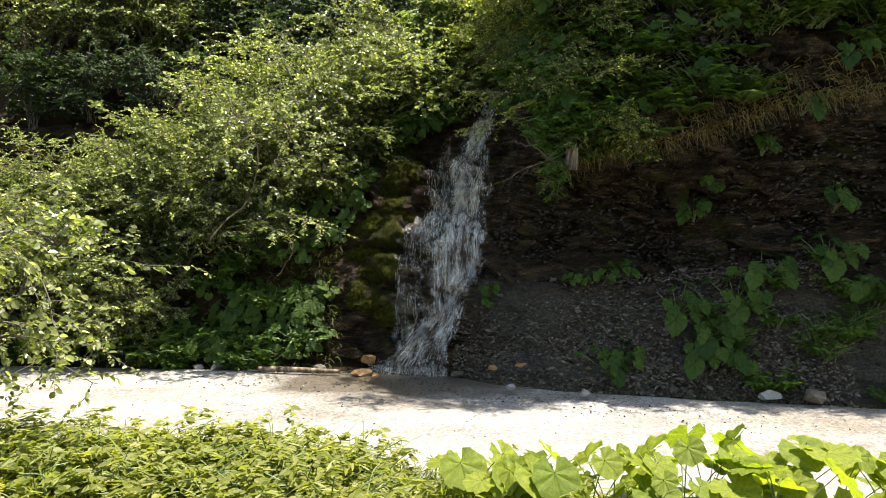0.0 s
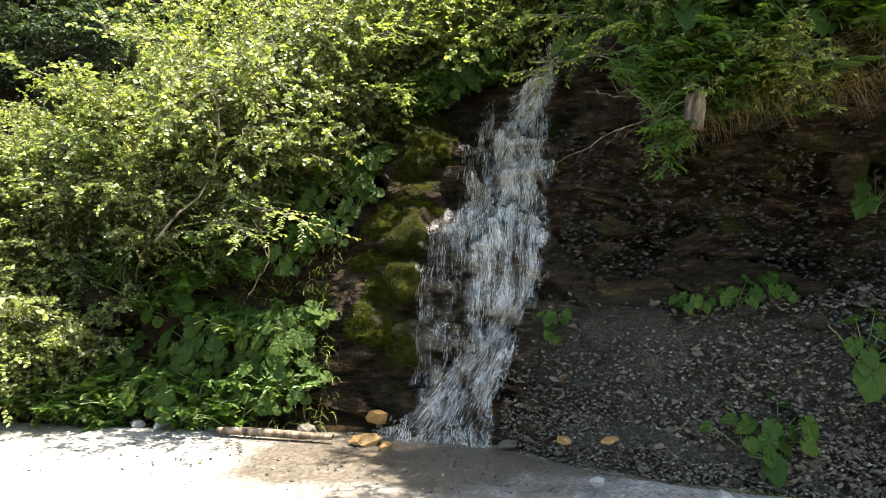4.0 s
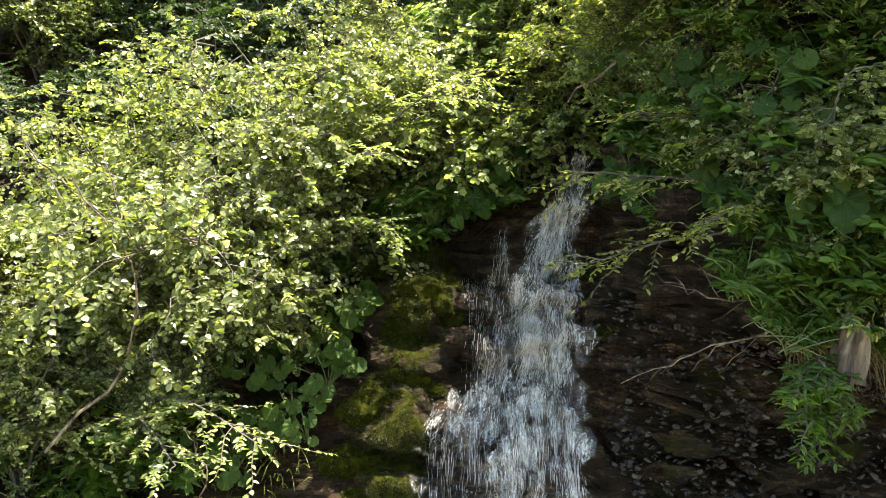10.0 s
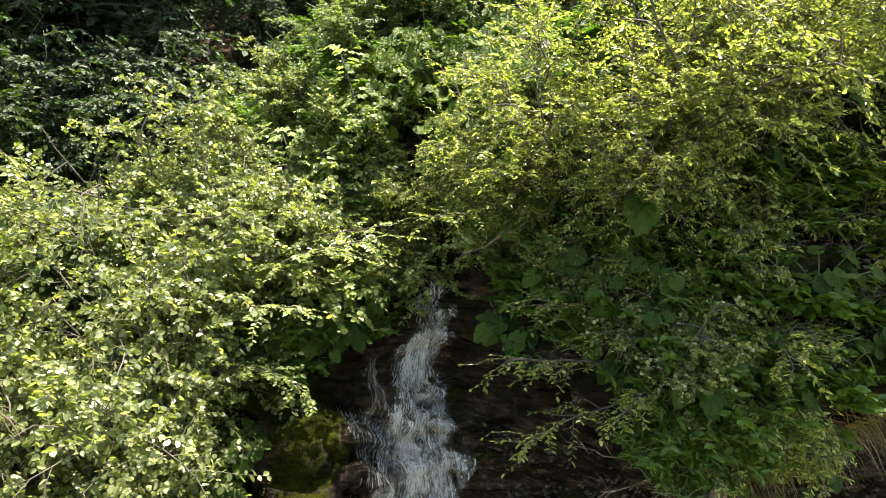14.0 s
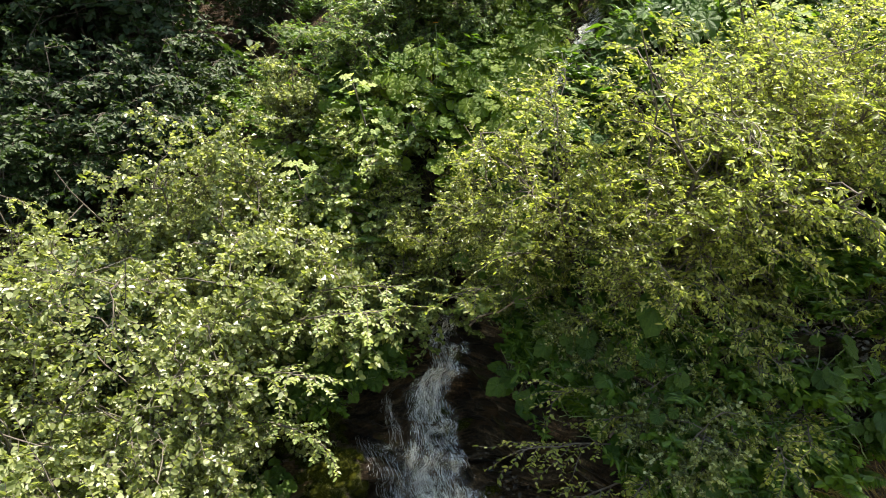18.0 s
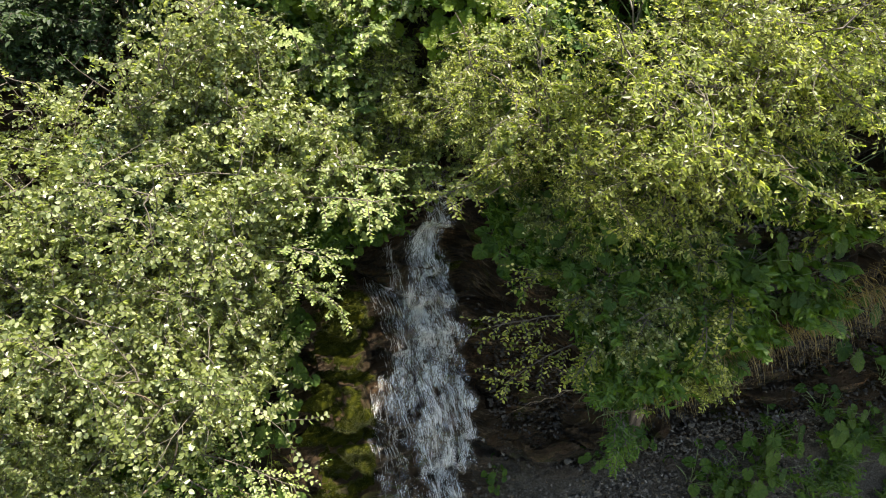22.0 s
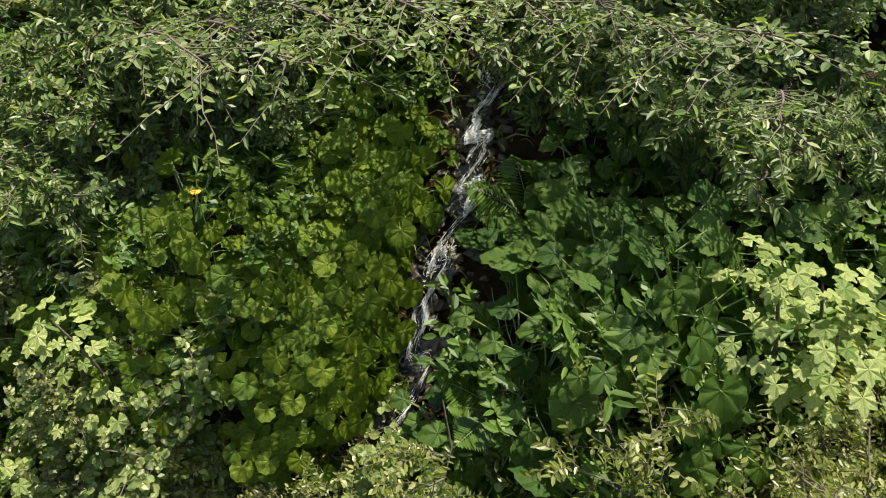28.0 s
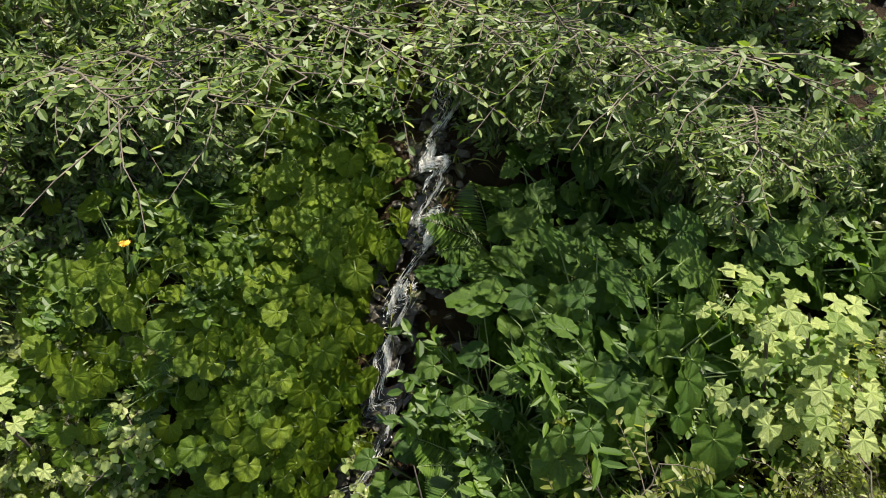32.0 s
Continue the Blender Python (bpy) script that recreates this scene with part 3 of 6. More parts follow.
def spur(x, y):
    """The rise beside the stream's gully, over the plain slope."""
    return (1.15 * np.exp(-(((x - 2.05) / 0.95) ** 2) - ((y - 9.1) / 0.85) ** 2) + 0.2 * np.exp(-(((x - 2.1) / 0.8) ** 2) - ((y - 10.7) / 0.5) ** 2)
            + 0.7 * np.exp(-(((x - 0.55) / 0.6) ** 2) - ((y - 11.3) / 0.5) ** 2))


def level_at(x, y):
    """The level of the slope above the brow at which it passes y."""
    s = np.linspace(7.5, 10.5, 601)
    return float(np.interp(y, slope(np.full(601, float(x)), s)[:, 1], s))


def on(x, s):
    return Vector(slope(np.array(x), np.array(s)).tolist())


def fnoise(p, scale, octaves=4, seed=0.0):
    return noise.fractal(Vector((p[0] * scale + seed, p[1] * scale, p[2] * scale)), 1.0, 2.1, octaves)


# dark hollows in the rock face: centre, width, depth along the inward normal
HOLLOWS = ((0.90, 9.05, 1.52, 0.12, -0.22), (2.35, 8.8, 1.75, 0.30, -0.30))


def slope_mesh():
    xs = np.concatenate([np.linspace(-40, -7, 34), np.linspace(-6.8, 7, 330), np.linspace(7.3, 40, 34)])
    ss = np.concatenate([np.linspace(0, 9, 230), np.linspace(9.1, 12, 26)])
    X, S = np.meshgrid(xs, ss, indexing="ij")
    P = slope(X, S)
    du, dv = np.gradient(P, axis=0), np.gradient(P, axis=1)
    N = unit(np.cross(du, dv))
    for i in range(len(xs)):
        near = abs(xs[i]) < 7.5
        for j in range(len(ss)):
            p = P[i, j]
            a = 0.05 if near else 0.3
            d = a * fnoise(p, 0.9, 4)
            if near and ss[j] < 8.5:
                q = Vector((p[0] * 1.9, p[1] * 2.2, p[2] * 5.0 + p[0] * 0.9)) + 0.8 * noise.noise_vector(Vector(p) * 2.3)
                f1, f2 = noise.voronoi(q)[0][:2]
                loose = 0.25 if p[0] > 0.2 and ss[j] < 2.2 else 1.0
                d += loose * (0.12 * fnoise(p, 1.3, 5, 7.0) + 0.17 * (noise.cell(noise.voronoi(q)[1][0] * 3.7) - 0.5) + 0.04 * min(f2 - f1, 0.35)) + 0.045 * fnoise((p[0], p[1], p[2] * 1.6), 5, 5, 3.0)
            for hx, hy, hz, wide, deep in HOLLOWS:
                near_hole = ((p[0] - hx) ** 2 + (p[1] - hy) ** 2 + 1.6 * (p[2] - hz) ** 2) / wide**2
                if near_hole < 6:
                    d += deep * math.exp(-near_hole)
            P[i, j] += N[i, j] * d * min(1, ss[j] * 2 + 0.1)
    n, k = X.shape
    i, j = np.meshgrid(np.arange(n - 1), np.arange(k - 1), indexing="ij")
    F = np.stack([i * k + j, (i + 1) * k + j, (i + 1) * k + j + 1, i * k + j + 1], -1).reshape(-1, 4)
    me = np_mesh("hillside", P.reshape(-1, 3), F, ROCK, False)
    return me


hillside = tagged(new("hillside", slope_mesh()), "steep dark rock face with soil and moss, wooded above", "cliff", kind="structure")


def far_edge(x):
    return float(np.interp(x, SX, SP[:, 0, 0]))


def strip(name, mat, lo, hi, xs, rows, height, label, category):
    """A sheet of ground between two lines across x."""
    V = []
    for x in xs:
        a, b = lo(x), hi(x)
        for t in np.linspace(0, 1, rows):
            y = a + (b - a) * t
            V.append((x, y, height(x, y, t)))
    n, k = len(xs), rows
    i, j = np.meshgrid(np.arange(n - 1), np.arange(k - 1), indexing="ij")
    F = np.stack([i * k + j, (i + 1) * k + j, (i + 1) * k + j + 1, i * k + j + 1], -1).reshape(-1, 4)
    return tagged(new(name, np_mesh(name, V, F, mat)), label, category, kind="structure")


XS = np.concatenate([np.linspace(-40, -9, 20), np.linspace(-8.5, 8.5, 120), np.linspace(9, 40, 20)])


def near_edge(x):
    return far_edge(x) - 4.1 + 0.12 * fnoise((x, 0, 0), 0.8, 3)


def road_z(x, y, t):
    rut = -0.02 * (math.exp(-((t - 0.3) / 0.07) ** 2) + math.exp(-((t - 0.72) / 0.07) ** 2))
    return 0.02 + rut + 0.012 * fnoise((x, y, 0), 1.5, 4) - 0.05 * max(0, (t - 0.93) / 0.07)


road = strip("road", ROAD, near_edge, lambda x: far_edge(x) + 0.15, XS, 60, road_z, "pale unpaved gravel road, partly wet", "road")
verge = strip("ground", SOIL, lambda x: -60.0, lambda x: near_edge(x) + 0.15, XS, 60,
              lambda x, y, t: -0.03 + 0.06 * fnoise((x, y, 1), 0.8, 4) - 0.25 * max(0.0, -y) ** 0.8, "grassy verge ground beside the road", "ground")

# ---- plants ----
SHRUBS = [
    shrub_meshes("shrub_a", 1, twigs=9, leaves=15, leaf=(0.049, 0.038), flat=0.45),
    shrub_meshes("shrub_b", 2, 2.5, 1.5, 8, 10, 9, 15, leaf=(0.049, 0.037), flat=0.45),
    shrub_meshes("shrub_c", 3, 1.7, 1.4, 7, 9, 9, 15, leaf=(0.049, 0.038), flat=0.45),
    shrub_meshes("shrub_d", 4, 2.0, 1.6, 8, 11, 8, 14, (0.048, 0.022), LEAF_WILLOW, 0.6),
    shrub_meshes("shrub_e", 5, 2.6, 1.7, 9, 12, 8, 14, (0.049, 0.022), LEAF_WILLOW, 0.6),
    shrub_meshes("shrub_f", 6, 1.4, 1.1, 6, 9, 8, 15, (0.047, 0.037), flat=0.45),
    shrub_meshes("tree_a", 7, 5.5, 2.6, 6, 16, 8, 11, (0.13, 0.08), LEAF_FOREST_SHADE, 0.8, 0.25, 0.05),
    shrub_meshes("tree_b", 8, 6.5, 2.6, 5, 18, 8, 11, (0.14, 0.085), LEAF_FOREST_SHADE, 0.8, 0.25, 0.05),
    shrub_meshes("shrub_g", 9, 2.6, 1.5, 7, 9, 6, 12, (0.09, 0.055), LEAF_FOREST_SHADE, 0.8),
    shrub_meshes("shrub_h", 10, 0.9, 0.75, 6, 8, 5, 9, (0.055, 0.046), LEAF_PALE, 0.9, 0.3, 0.009),
    shrub_meshes("shrub_i", 12, 1.1, 1.0, 8, 8, 7, 13, (0.058, 0.019), LEAF_GULLY, 0.9, 0.2, 0.012),
    shrub_meshes("shrub_j", 13, 1.0, 1.0, 8, 8, 7, 13, (0.045, 0.026), LEAF_GULLY, 0.9, 0.2, 0.010),
    shrub_meshes("shrub_k", 14, 0.85, 0.75, 7, 7, 6, 11, (0.048, 0.020), LEAF_WILLOW, 0.7, 0.15, 0.007),
    shrub_meshes("shrub_l", 15, 0.75, 0.8, 6, 7, 6, 11, (0.046, 0.021), LEAF_WILLOW, 0.7, 0.15, 0.006),
    shrub_meshes("shrub_m", 16, 0.6, 0.6, 7, 6, 6, 9, (0.072, 0.022), LEAF_GULLY, 0.9, 0.15, 0.006),
    shrub_meshes("shrub_n", 17, 0.55, 0.65, 7, 6, 6, 9, (0.054, 0.028), LEAF_GULLY, 0.9, 0.15, 0.006),
    shrub_meshes("tree_c", 18, 4.5, 2.4, 5, 9, 5, 8, (0.10, 0.06), LEAF_FOREST_SHADE, 0.8, 0.3, 0.04),
]


def shrub(kind, at, scale=1.0, lean=(0, 0), turn=0.0, label="leafy green shrub rooted in the slope", group="shrubs on the slope", name="shrub"):
    wood, leaves = SHRUBS[kind]
    m = Matrix.Translation(Vector(at) - Vector((0, 0, 0.08))) @ Euler((radians(lean[0]), radians(lean[1]), 0)).to_matrix().to_4x4() @ Matrix.Rotation(turn, 4, "Z") @ Matrix.Scale(scale, 4)
    ob = thing(name, m, label, name, group)
    under("trunk", wood, ob)
    under("crown", leaves, ob)
    return ob


rng = random.Random(5)
# the bright thicket beside the fall
for x, s, k, sc in ((-1.7, 6.6, 0, 1.0), (-2.4, 5.6, 1, 1.0), (-3.1, 5.2, 0, 1.1), (-3.9, 4.6, 2, 1.0), (-4.8, 4.4, 1, 0.62), (-5.8, 4.2, 0, 0.62), (-2.0, 7.4, 2, 1.1),
                    (-2.9, 7.2, 1, 0.85), (-3.7, 6.4, 0, 0.8), (-1.2, 7.9, 5, 1.1), (-0.7, 8.3, 2, 0.9), (-1.7, 8.3, 0, 1.0), (-7.4, 4.0, 1, 0.7), (-8.6, 4.5, 0, 0.8),
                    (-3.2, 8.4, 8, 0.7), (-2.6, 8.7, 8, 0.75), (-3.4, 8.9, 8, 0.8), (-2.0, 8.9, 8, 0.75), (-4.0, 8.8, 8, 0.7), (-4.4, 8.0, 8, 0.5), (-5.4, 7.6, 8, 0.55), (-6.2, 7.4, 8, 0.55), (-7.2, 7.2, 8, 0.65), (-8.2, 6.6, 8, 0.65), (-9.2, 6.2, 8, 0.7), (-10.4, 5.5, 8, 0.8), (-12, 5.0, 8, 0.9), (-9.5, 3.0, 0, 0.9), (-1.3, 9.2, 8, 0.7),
                    (-4.6, 0.6, 0, 0.8), (-5.3, 0.5, 1, 0.8), (-6.2, 0.5, 0, 0.9), (-3.9, 1.0, 2, 0.75), (-3.7, 2.5, 1, 0.75), (-4.4, 2.2, 0, 0.85), (-5.2, 1.7, 1, 0.85), (-4.1, 3.2, 0, 0.85), (-6.2, 1.3, 0, 0.9), (-2.6, 4.4, 0, 0.7), (-3.3, 4.2, 2, 0.8), (-2.05, 5.0, 5, 0.9), (-3.0, 3.8, 5, 0.8), (-4.0, 3.8, 0, 0.8), (-4.8, 3.2, 2, 0.8), (-2.6, 3.6, 5, 0.6), (-3.4, 3.4, 2, 0.55), (-4.3, 3.0, 5, 0.9), (-5.2, 2.6, 2, 1.0), (-6.2, 2.2, 5, 1.2), (-7.2, 2.0, 2, 1.2), (-8.4, 1.6, 5, 1.4), (-10, 1.6, 2, 1.5), (-6.0, 1.0, 5, 0.8), (-7.4, 0.8, 5, 0.9), (-4.9, 1.5, 5, 0.8), (-5.6, 1.8, 2, 0.9), (-6.8, 1.5, 2, 1.0), (-8.6, 0.9, 2, 1.1), (-10.5, 0.8, 1, 1.2), (-12, 1.5, 1, 1.5)):
    shrub(k, on(x, s), sc, ((26 if x > -2.7 else 8) + rng.uniform(-8, 8), rng.uniform(-8, 8)), rng.uniform(0, 6.3))
# over the fall's lip and on the brow
for x, s, k, sc in ((1.25, 7.95, 4, 0.55), (1.6, 8.0, 3, 0.95), (1.9, 8.0, 4, 0.75), (1.1, 8.05, 3, 0.8), (2.5, 8.0, 3, 0.76), (0.9, 8.1, 3, 0.55), (2.2, 7.95, 3, 0.75), (3.0, 7.95, 4, 0.58), (3.9, 7.9, 3, 0.68), (5.0, 7.0, 4, 0.55), (6.4, 6.8, 3, 0.65), (1.3, 6.9, 5, 0.6),
                    (2.0, 8.05, 4, 0.46), (3.4, 8.0, 3, 0.58), (2.8, 7.2, 12, 1.0), (3.3, 7.0, 13, 1.1), (3.9, 7.1, 12, 1.2), (4.4, 6.8, 13, 1.2), (1.05, 7.5, 5, 0.55), (0.95, 7.9, 3, 0.5), (1.15, 7.1, 5, 0.6), (0.85, 8.15, 5, 0.5), (1.3, 7.9, 3, 0.6), (0.2, 8.35, 5, 0.6), (4.6, 7.9, 4, 0.8), (5.4, 6.4, 5, 0.8), (7.5, 6.9, 4, 0.7), (9.5, 6.9, 4, 0.8), (7.5, 3, 5, 1.2)):
    shrub(k, on(x, s), sc, (22 + rng.uniform(-8, 8), rng.uniform(-8, 8)), rng.uniform(0, 6.3), "willow shrub with narrow pale leaves overhanging the rock", "willow shrubs on the brow")
# small willows hanging out of the brow
for x, y, z, k, sc in ((1.55, 7.95, 2.8, 12, 0.8), (1.5, 8.1, 3.35, 12, 0.9), (2.1, 7.9, 2.75, 12, 0.8), (1.2, 8.7, 3.9, 12, 0.8),
                       (1.8, 8.35, 4.1, 12, 1.0), (1.05, 9.5, 4.4, 12, 0.7), (0.35, 10.9, 4.15, 12, 1.0), (0.0, 10.8, 4.05, 13, 1.0), (0.8, 10.6, 4.5, 12, 0.9), (0.55, 10.75, 4.6, 13, 0.9), (0.2, 11.1, 4.6, 12, 1.0), (0.95, 10.3, 4.3, 13, 0.6), (0.9, 10.6, 4.6, 12, 0.6), (1.1, 10.0, 4.8, 13, 0.7), (1.75, 8.3, 3.7, 13, 0.8)):
    shrub(k, (x, y, z), sc, (34 + rng.uniform(-8, 8), -8 + rng.uniform(-10, 10)), rng.uniform(0, 6.3), "small willow shrub hanging out of the rock's brow", "willow shrubs on the brow")
GULLY_FRINGE = [(x, level_at(x, y)) for x, y in ((2.95, 10.95), (3.1, 11.2), (3.2, 10.7), (3.3, 10.2), (3.45, 10.5), (3.6, 9.8), (3.75, 10.2), (3.9, 9.6), (2.35, 12.15), (2.1, 12.1), (1.7, 12.1), (1.3, 12.15), (0.95, 12.2), (2.7, 12.15), (4.0, 9.2))]
# above the butterbur gully
for x, y, k, sc, lx, ly in ((0.4, 12.55, 10, 0.99, 20, 0), (0.8, 12.35, 11, 0.99, 24, -5), (1.25, 12.4, 10, 0.99, 24, 0), (1.6, 12.3, 11, 0.94, 26, -8), (2, 12.35, 10, 0.94, 26, -8), (2.4, 12.3, 11, 0.88, 26, -10), (3.05, 12.35, 10, 0.88, 26, -12),
                            (1, 12.85, 10, 1.21, 22, 0), (1.8, 12.85, 11, 1.21, 22, -6), (2.7, 12.85, 10, 1.1, 22, -10), (3.4, 12.55, 11, 1.1, 24, -14), (3.2, 11.1, 14, 1.1, 26, -24), (3.45, 10.6, 15, 1.2, 24, -28), (3.4, 10.1, 14, 1.3, 20, -32), (3.6, 9.6, 10, 0.65, 18, -32),
                            (4, 10, 11, 1, 18, -26), (4.3, 10.6, 10, 1.1, 22, -24), (-0.9, 12.35, 0, 0.61, 26, 0), (-0.3, 12.45, 2, 0.66, 26, 0), (-1.5, 12.35, 1, 0.55, 26, 0), (-2.3, 10.9, 8, 0.6, 25, 0)):
    shrub(k, on(x, level_at(x, y)), sc, (lx + rng.uniform(-5, 5), ly + rng.uniform(-6, 6)), rng.uniform(0, 6.3), "willow shrub leaning over the stream gully", "willow shrubs over the gully")
for n, (x, s) in enumerate(GULLY_FRINGE):
    shrub(14 + n % 2, on(x, s), 0.8 + 0.25 * rng.random(), (36 + rng.uniform(-8, 8), -20 + rng.uniform(-8, 8)), rng.uniform(0, 6.3), "small willow drooping over the stream gully", "willow shrubs over the gully")
for x, y, sc in ((1.05, 9.45, 0.8), (1.25, 9.6, 0.75), (0.9, 9.75, 0.8), (1.15, 9.95, 0.8), (0.35, 11.2, 0.9), (0.0, 11.3, 1.0), (-0.3, 11.2, 1.1), (0.5, 10.7, 0.7), (-0.2, 10.6, 1.1), (0.2, 10.3, 1.0)):
    shrub(9, on(x, level_at(x, y)), sc, (20 + rng.uniform(-8, 8), rng.uniform(-8, 8)), rng.uniform(0, 6.3), "small shrub with pale round leaves beside the stream", "pale shrubs beside the stream")
for n, (x, y) in enumerate(((-0.4, 15.4), (0.3, 15.7))):
    shrub(8, on(x, level_at(x, y)), 0.62, (20, 0), 2.0 * n, "leafy shrub on the bank above the gully, leaves darkened for shade", "dark shrubs above the gully")
# a sunlit clump high up behind the thicket
for x, s, k, sc in ((-4.8, 8.8, 0, 0.9), (-5.7, 8.7, 1, 1.05), (-6.7, 8.65, 0, 1.2), (-7.9, 8.6, 1, 1.2), (-9.2, 8.4, 0, 1.4), (-10.8, 8.3, 1, 1.5)):
    shrub(k, on(x, s), sc, (15, rng.uniform(-8, 8)), rng.uniform(0, 6.3), "tall sunlit shrub on the upper slope", "shrubs on the upper slope")
# higher up
for n in range(60):
    x, s = rng.uniform(-12, 10), rng.uniform(9.3, 10.6)
    if -0.8 < x < 6.5 and s < 9.9:
        continue
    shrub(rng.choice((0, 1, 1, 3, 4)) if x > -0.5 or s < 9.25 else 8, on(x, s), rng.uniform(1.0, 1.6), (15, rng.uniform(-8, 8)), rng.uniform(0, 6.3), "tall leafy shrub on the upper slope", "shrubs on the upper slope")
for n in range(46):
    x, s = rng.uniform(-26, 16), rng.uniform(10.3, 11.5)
    shrub(rng.choice((6, 7)), on(x, s), rng.uniform(0.8, 1.2), (4, rng.uniform(-4, 4)), rng.uniform(0, 6.3), "green broadleaf tree in the wood behind, leaves darkened for shade", "trees of the wood behind", "tree")
# an unseen tree added leaning out over the gully, its thin crown shading it in part
for x, y, sc, lx in ((4.3, 12.2, 0.9, 36),):
    shrub(16, on(x, level_at(x, y)), sc, (lx, -4), x, "unseen broadleaf tree added over the stream gully to shade it", "trees over the gully", "tree")
# on the near verge
shrub(1, (-4.5, 5.1, 0), 1.15, (0, 12), 1.0, "pale leafy shrub on the near verge of the road", "verge shrubs")
shrub(1, (-6.6, 5.7, 0), 1.25, (0, 8), 3.0, "pale leafy shrub on the near verge of the road", "verge shrubs")
shrub(2, (-5.6, 4.3, 0), 1.2, (0, 0), 2.0, "pale leafy shrub on the near verge of the road", "verge shrubs")


def spruce_meshes(name, seed, height=9.0):
    g = np.random.default_rng(seed)
    n = 110
    t = np.linspace(0.08, 0.98, n)
    az = np.arange(n) * 2.4 + g.uniform(-0.3, 0.3, n)
    L = (1 - t) * height * 0.26 + 0.15
    way = np.stack([np.cos(az), np.sin(az), np.full(n, 0.15)], 1)
    lines = arcs(g, np.stack([0 * t, 0 * t, t * height], 1), way, L, 6, 0.35, 0.08)
    trunk = np.stack([np.zeros(8), np.zeros(8), np.linspace(0, height, 8)], 1)[None]
    wood = joined([tubes(trunk, np.linspace(0.14, 0.01, 8)[None], 8), tubes(lines, np.linspace(0.02, 0.004, 6)[None] * np.ones((n, 1)), 4)])
    per = 70
    k = np.repeat(np.arange(n), per)
    f = np.tile(np.linspace(0.1, 1, per), n) * 5
    i0 = np.minimum(f.astype(int), 4)
    p = lines[k, i0] + (lines[k, i0 + 1] - lines[k, i0]) * (f - i0)[:, None]
    ax = unit(lines[k, i0 + 1] - lines[k, i0])
    side = unit(np.cross(ax, [0, 0, 1.0])) * np.where(np.arange(len(k)) % 2, 1, -1)[:, None]
    d = ax * 0.7 + side + g.normal(0, 0.25, (len(k), 3)) - [0, 0, 0.25]
    lv = leaf_blades(p, d, unit(g.normal(0, 0.4, (len(k), 3)) + [0, 0, 1]), g.uniform(0.12, 0.3, len(k)), 0.05, 0.2, 0.3)
    return np_mesh(name + "_wood", *wood, BARK), np_mesh(name + "_needles", *lv, NEEDLE, False)


SPRUCE = [spruce_meshes("spruce_a", 11), spruce_meshes("spruce_b", 12, 11.0)]
for n in range(24):
    x, s = rng.uniform(-30, -6) if n < 15 else rng.uniform(-6, 14), rng.uniform(10.6, 11.8)
    p = on(x, s)
    tree = thing("spruce", Matrix.Translation(p - Vector((0, 0, 0.2))) @ Matrix.Rotation(rng.uniform(0, 6), 4, "Z") @ Matrix.Scale(rng.uniform(0.8, 1.3), 4), "dark spruce tree in the wood behind", "tree", "spruces of the wood behind")
    wood, needles = rng.choice(SPRUCE)
    under("trunk", wood, tree)
    under("bough", needles, tree)

# ---- large leaves ----


def round_leaf(name, mat, seed, notch=0.28, lobes=0.0, waves=11, tip=0.0):
    """A round, notched leaf of radius 1, stalk at the origin, facing up, tip towards +y."""
    g = np.random.default_rng(seed)
    n = 30
    V = [(0, 0, -0.10)]
    rings = (0.45, 0.8, 1.0)
    for r in rings:
        for k in range(n):
            a = notch + (2 * np.pi - 2 * notch) * k / (n - 1)
            out = 1 + lobes * (0.5 + 0.5 * math.cos(5 * (a - np.pi))) * r
            edge = r * out * (1 + tip * math.exp(-(((a - np.pi) / 0.4) ** 2)) * r) * (1 + 0.055 * math.sin(a * waves * 2) * (r > 0.9)) * (1.0 + 0.12 * math.cos(a - np.pi))
            x, y = -math.sin(a) * edge, -math.cos(a) * edge
            z = 0.060 * r * r * math.cos(a * waves) - 0.10 * (1 - r) - 0.16 * max(0, y) ** 2 + 0.03 * g.normal() * r
            V.append((x, y + 0.12, z))
    F = []
    for k in range(n - 1):
        F.append((0, 1 + k, 2 + k, 2 + k))
        for q in range(2):
            a = 1 + q * n + k
            F.append((a, a + n, a + n + 1, a + 1))
    tri = [f[:3] for f in F if f[2] == f[3]]
    quad = [f for f in F if f[2] != f[3]]
    me = bpy.data.meshes.new(name)
    me.from_pydata(V, [], tri + quad)
    for p in me.polygons:
        p.use_smooth = True
    me.materials.append(mat)
    return me


def maple_leaf(name, mat, seed):
    """A five-lobed leaf of length about 1, stalk at the origin, tip towards +y."""
    g = np.random.default_rng(seed)
    lobes = ((0, 1.0), (0.87, 0.86), (-0.87, 0.86), (1.85, 0.55), (-1.85, 0.55))
    pts = []
    for a in np.linspace(-2.7, 2.7, 45):
        r = 0.60
        for c, L in lobes:
            r = max(r, L * max(0.0, 1 - 0.55 * (abs(a - c) / 0.52) ** 1.3))
        r *= 1 + 0.05 * math.sin(a * 26)
        pts.append((math.sin(a) * r, math.cos(a) * r, 0.035 * math.cos(a * 5) * r - 0.14 * r * r + 0.010 * g.normal()))
    V = [(0, 0, 0)] + pts
    me = bpy.data.meshes.new(name)
    me.from_pydata(V, [], [(0, k + 1, k) for k in range(1, len(pts))])
    me.materials.append(mat)
    return me


BUTTER = [round_leaf("butterbur_blade_%s" % "abc"[i], LEAF_LIME, 20 + i) for i in range(3)]
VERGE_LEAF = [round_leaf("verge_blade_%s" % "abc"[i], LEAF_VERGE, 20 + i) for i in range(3)]
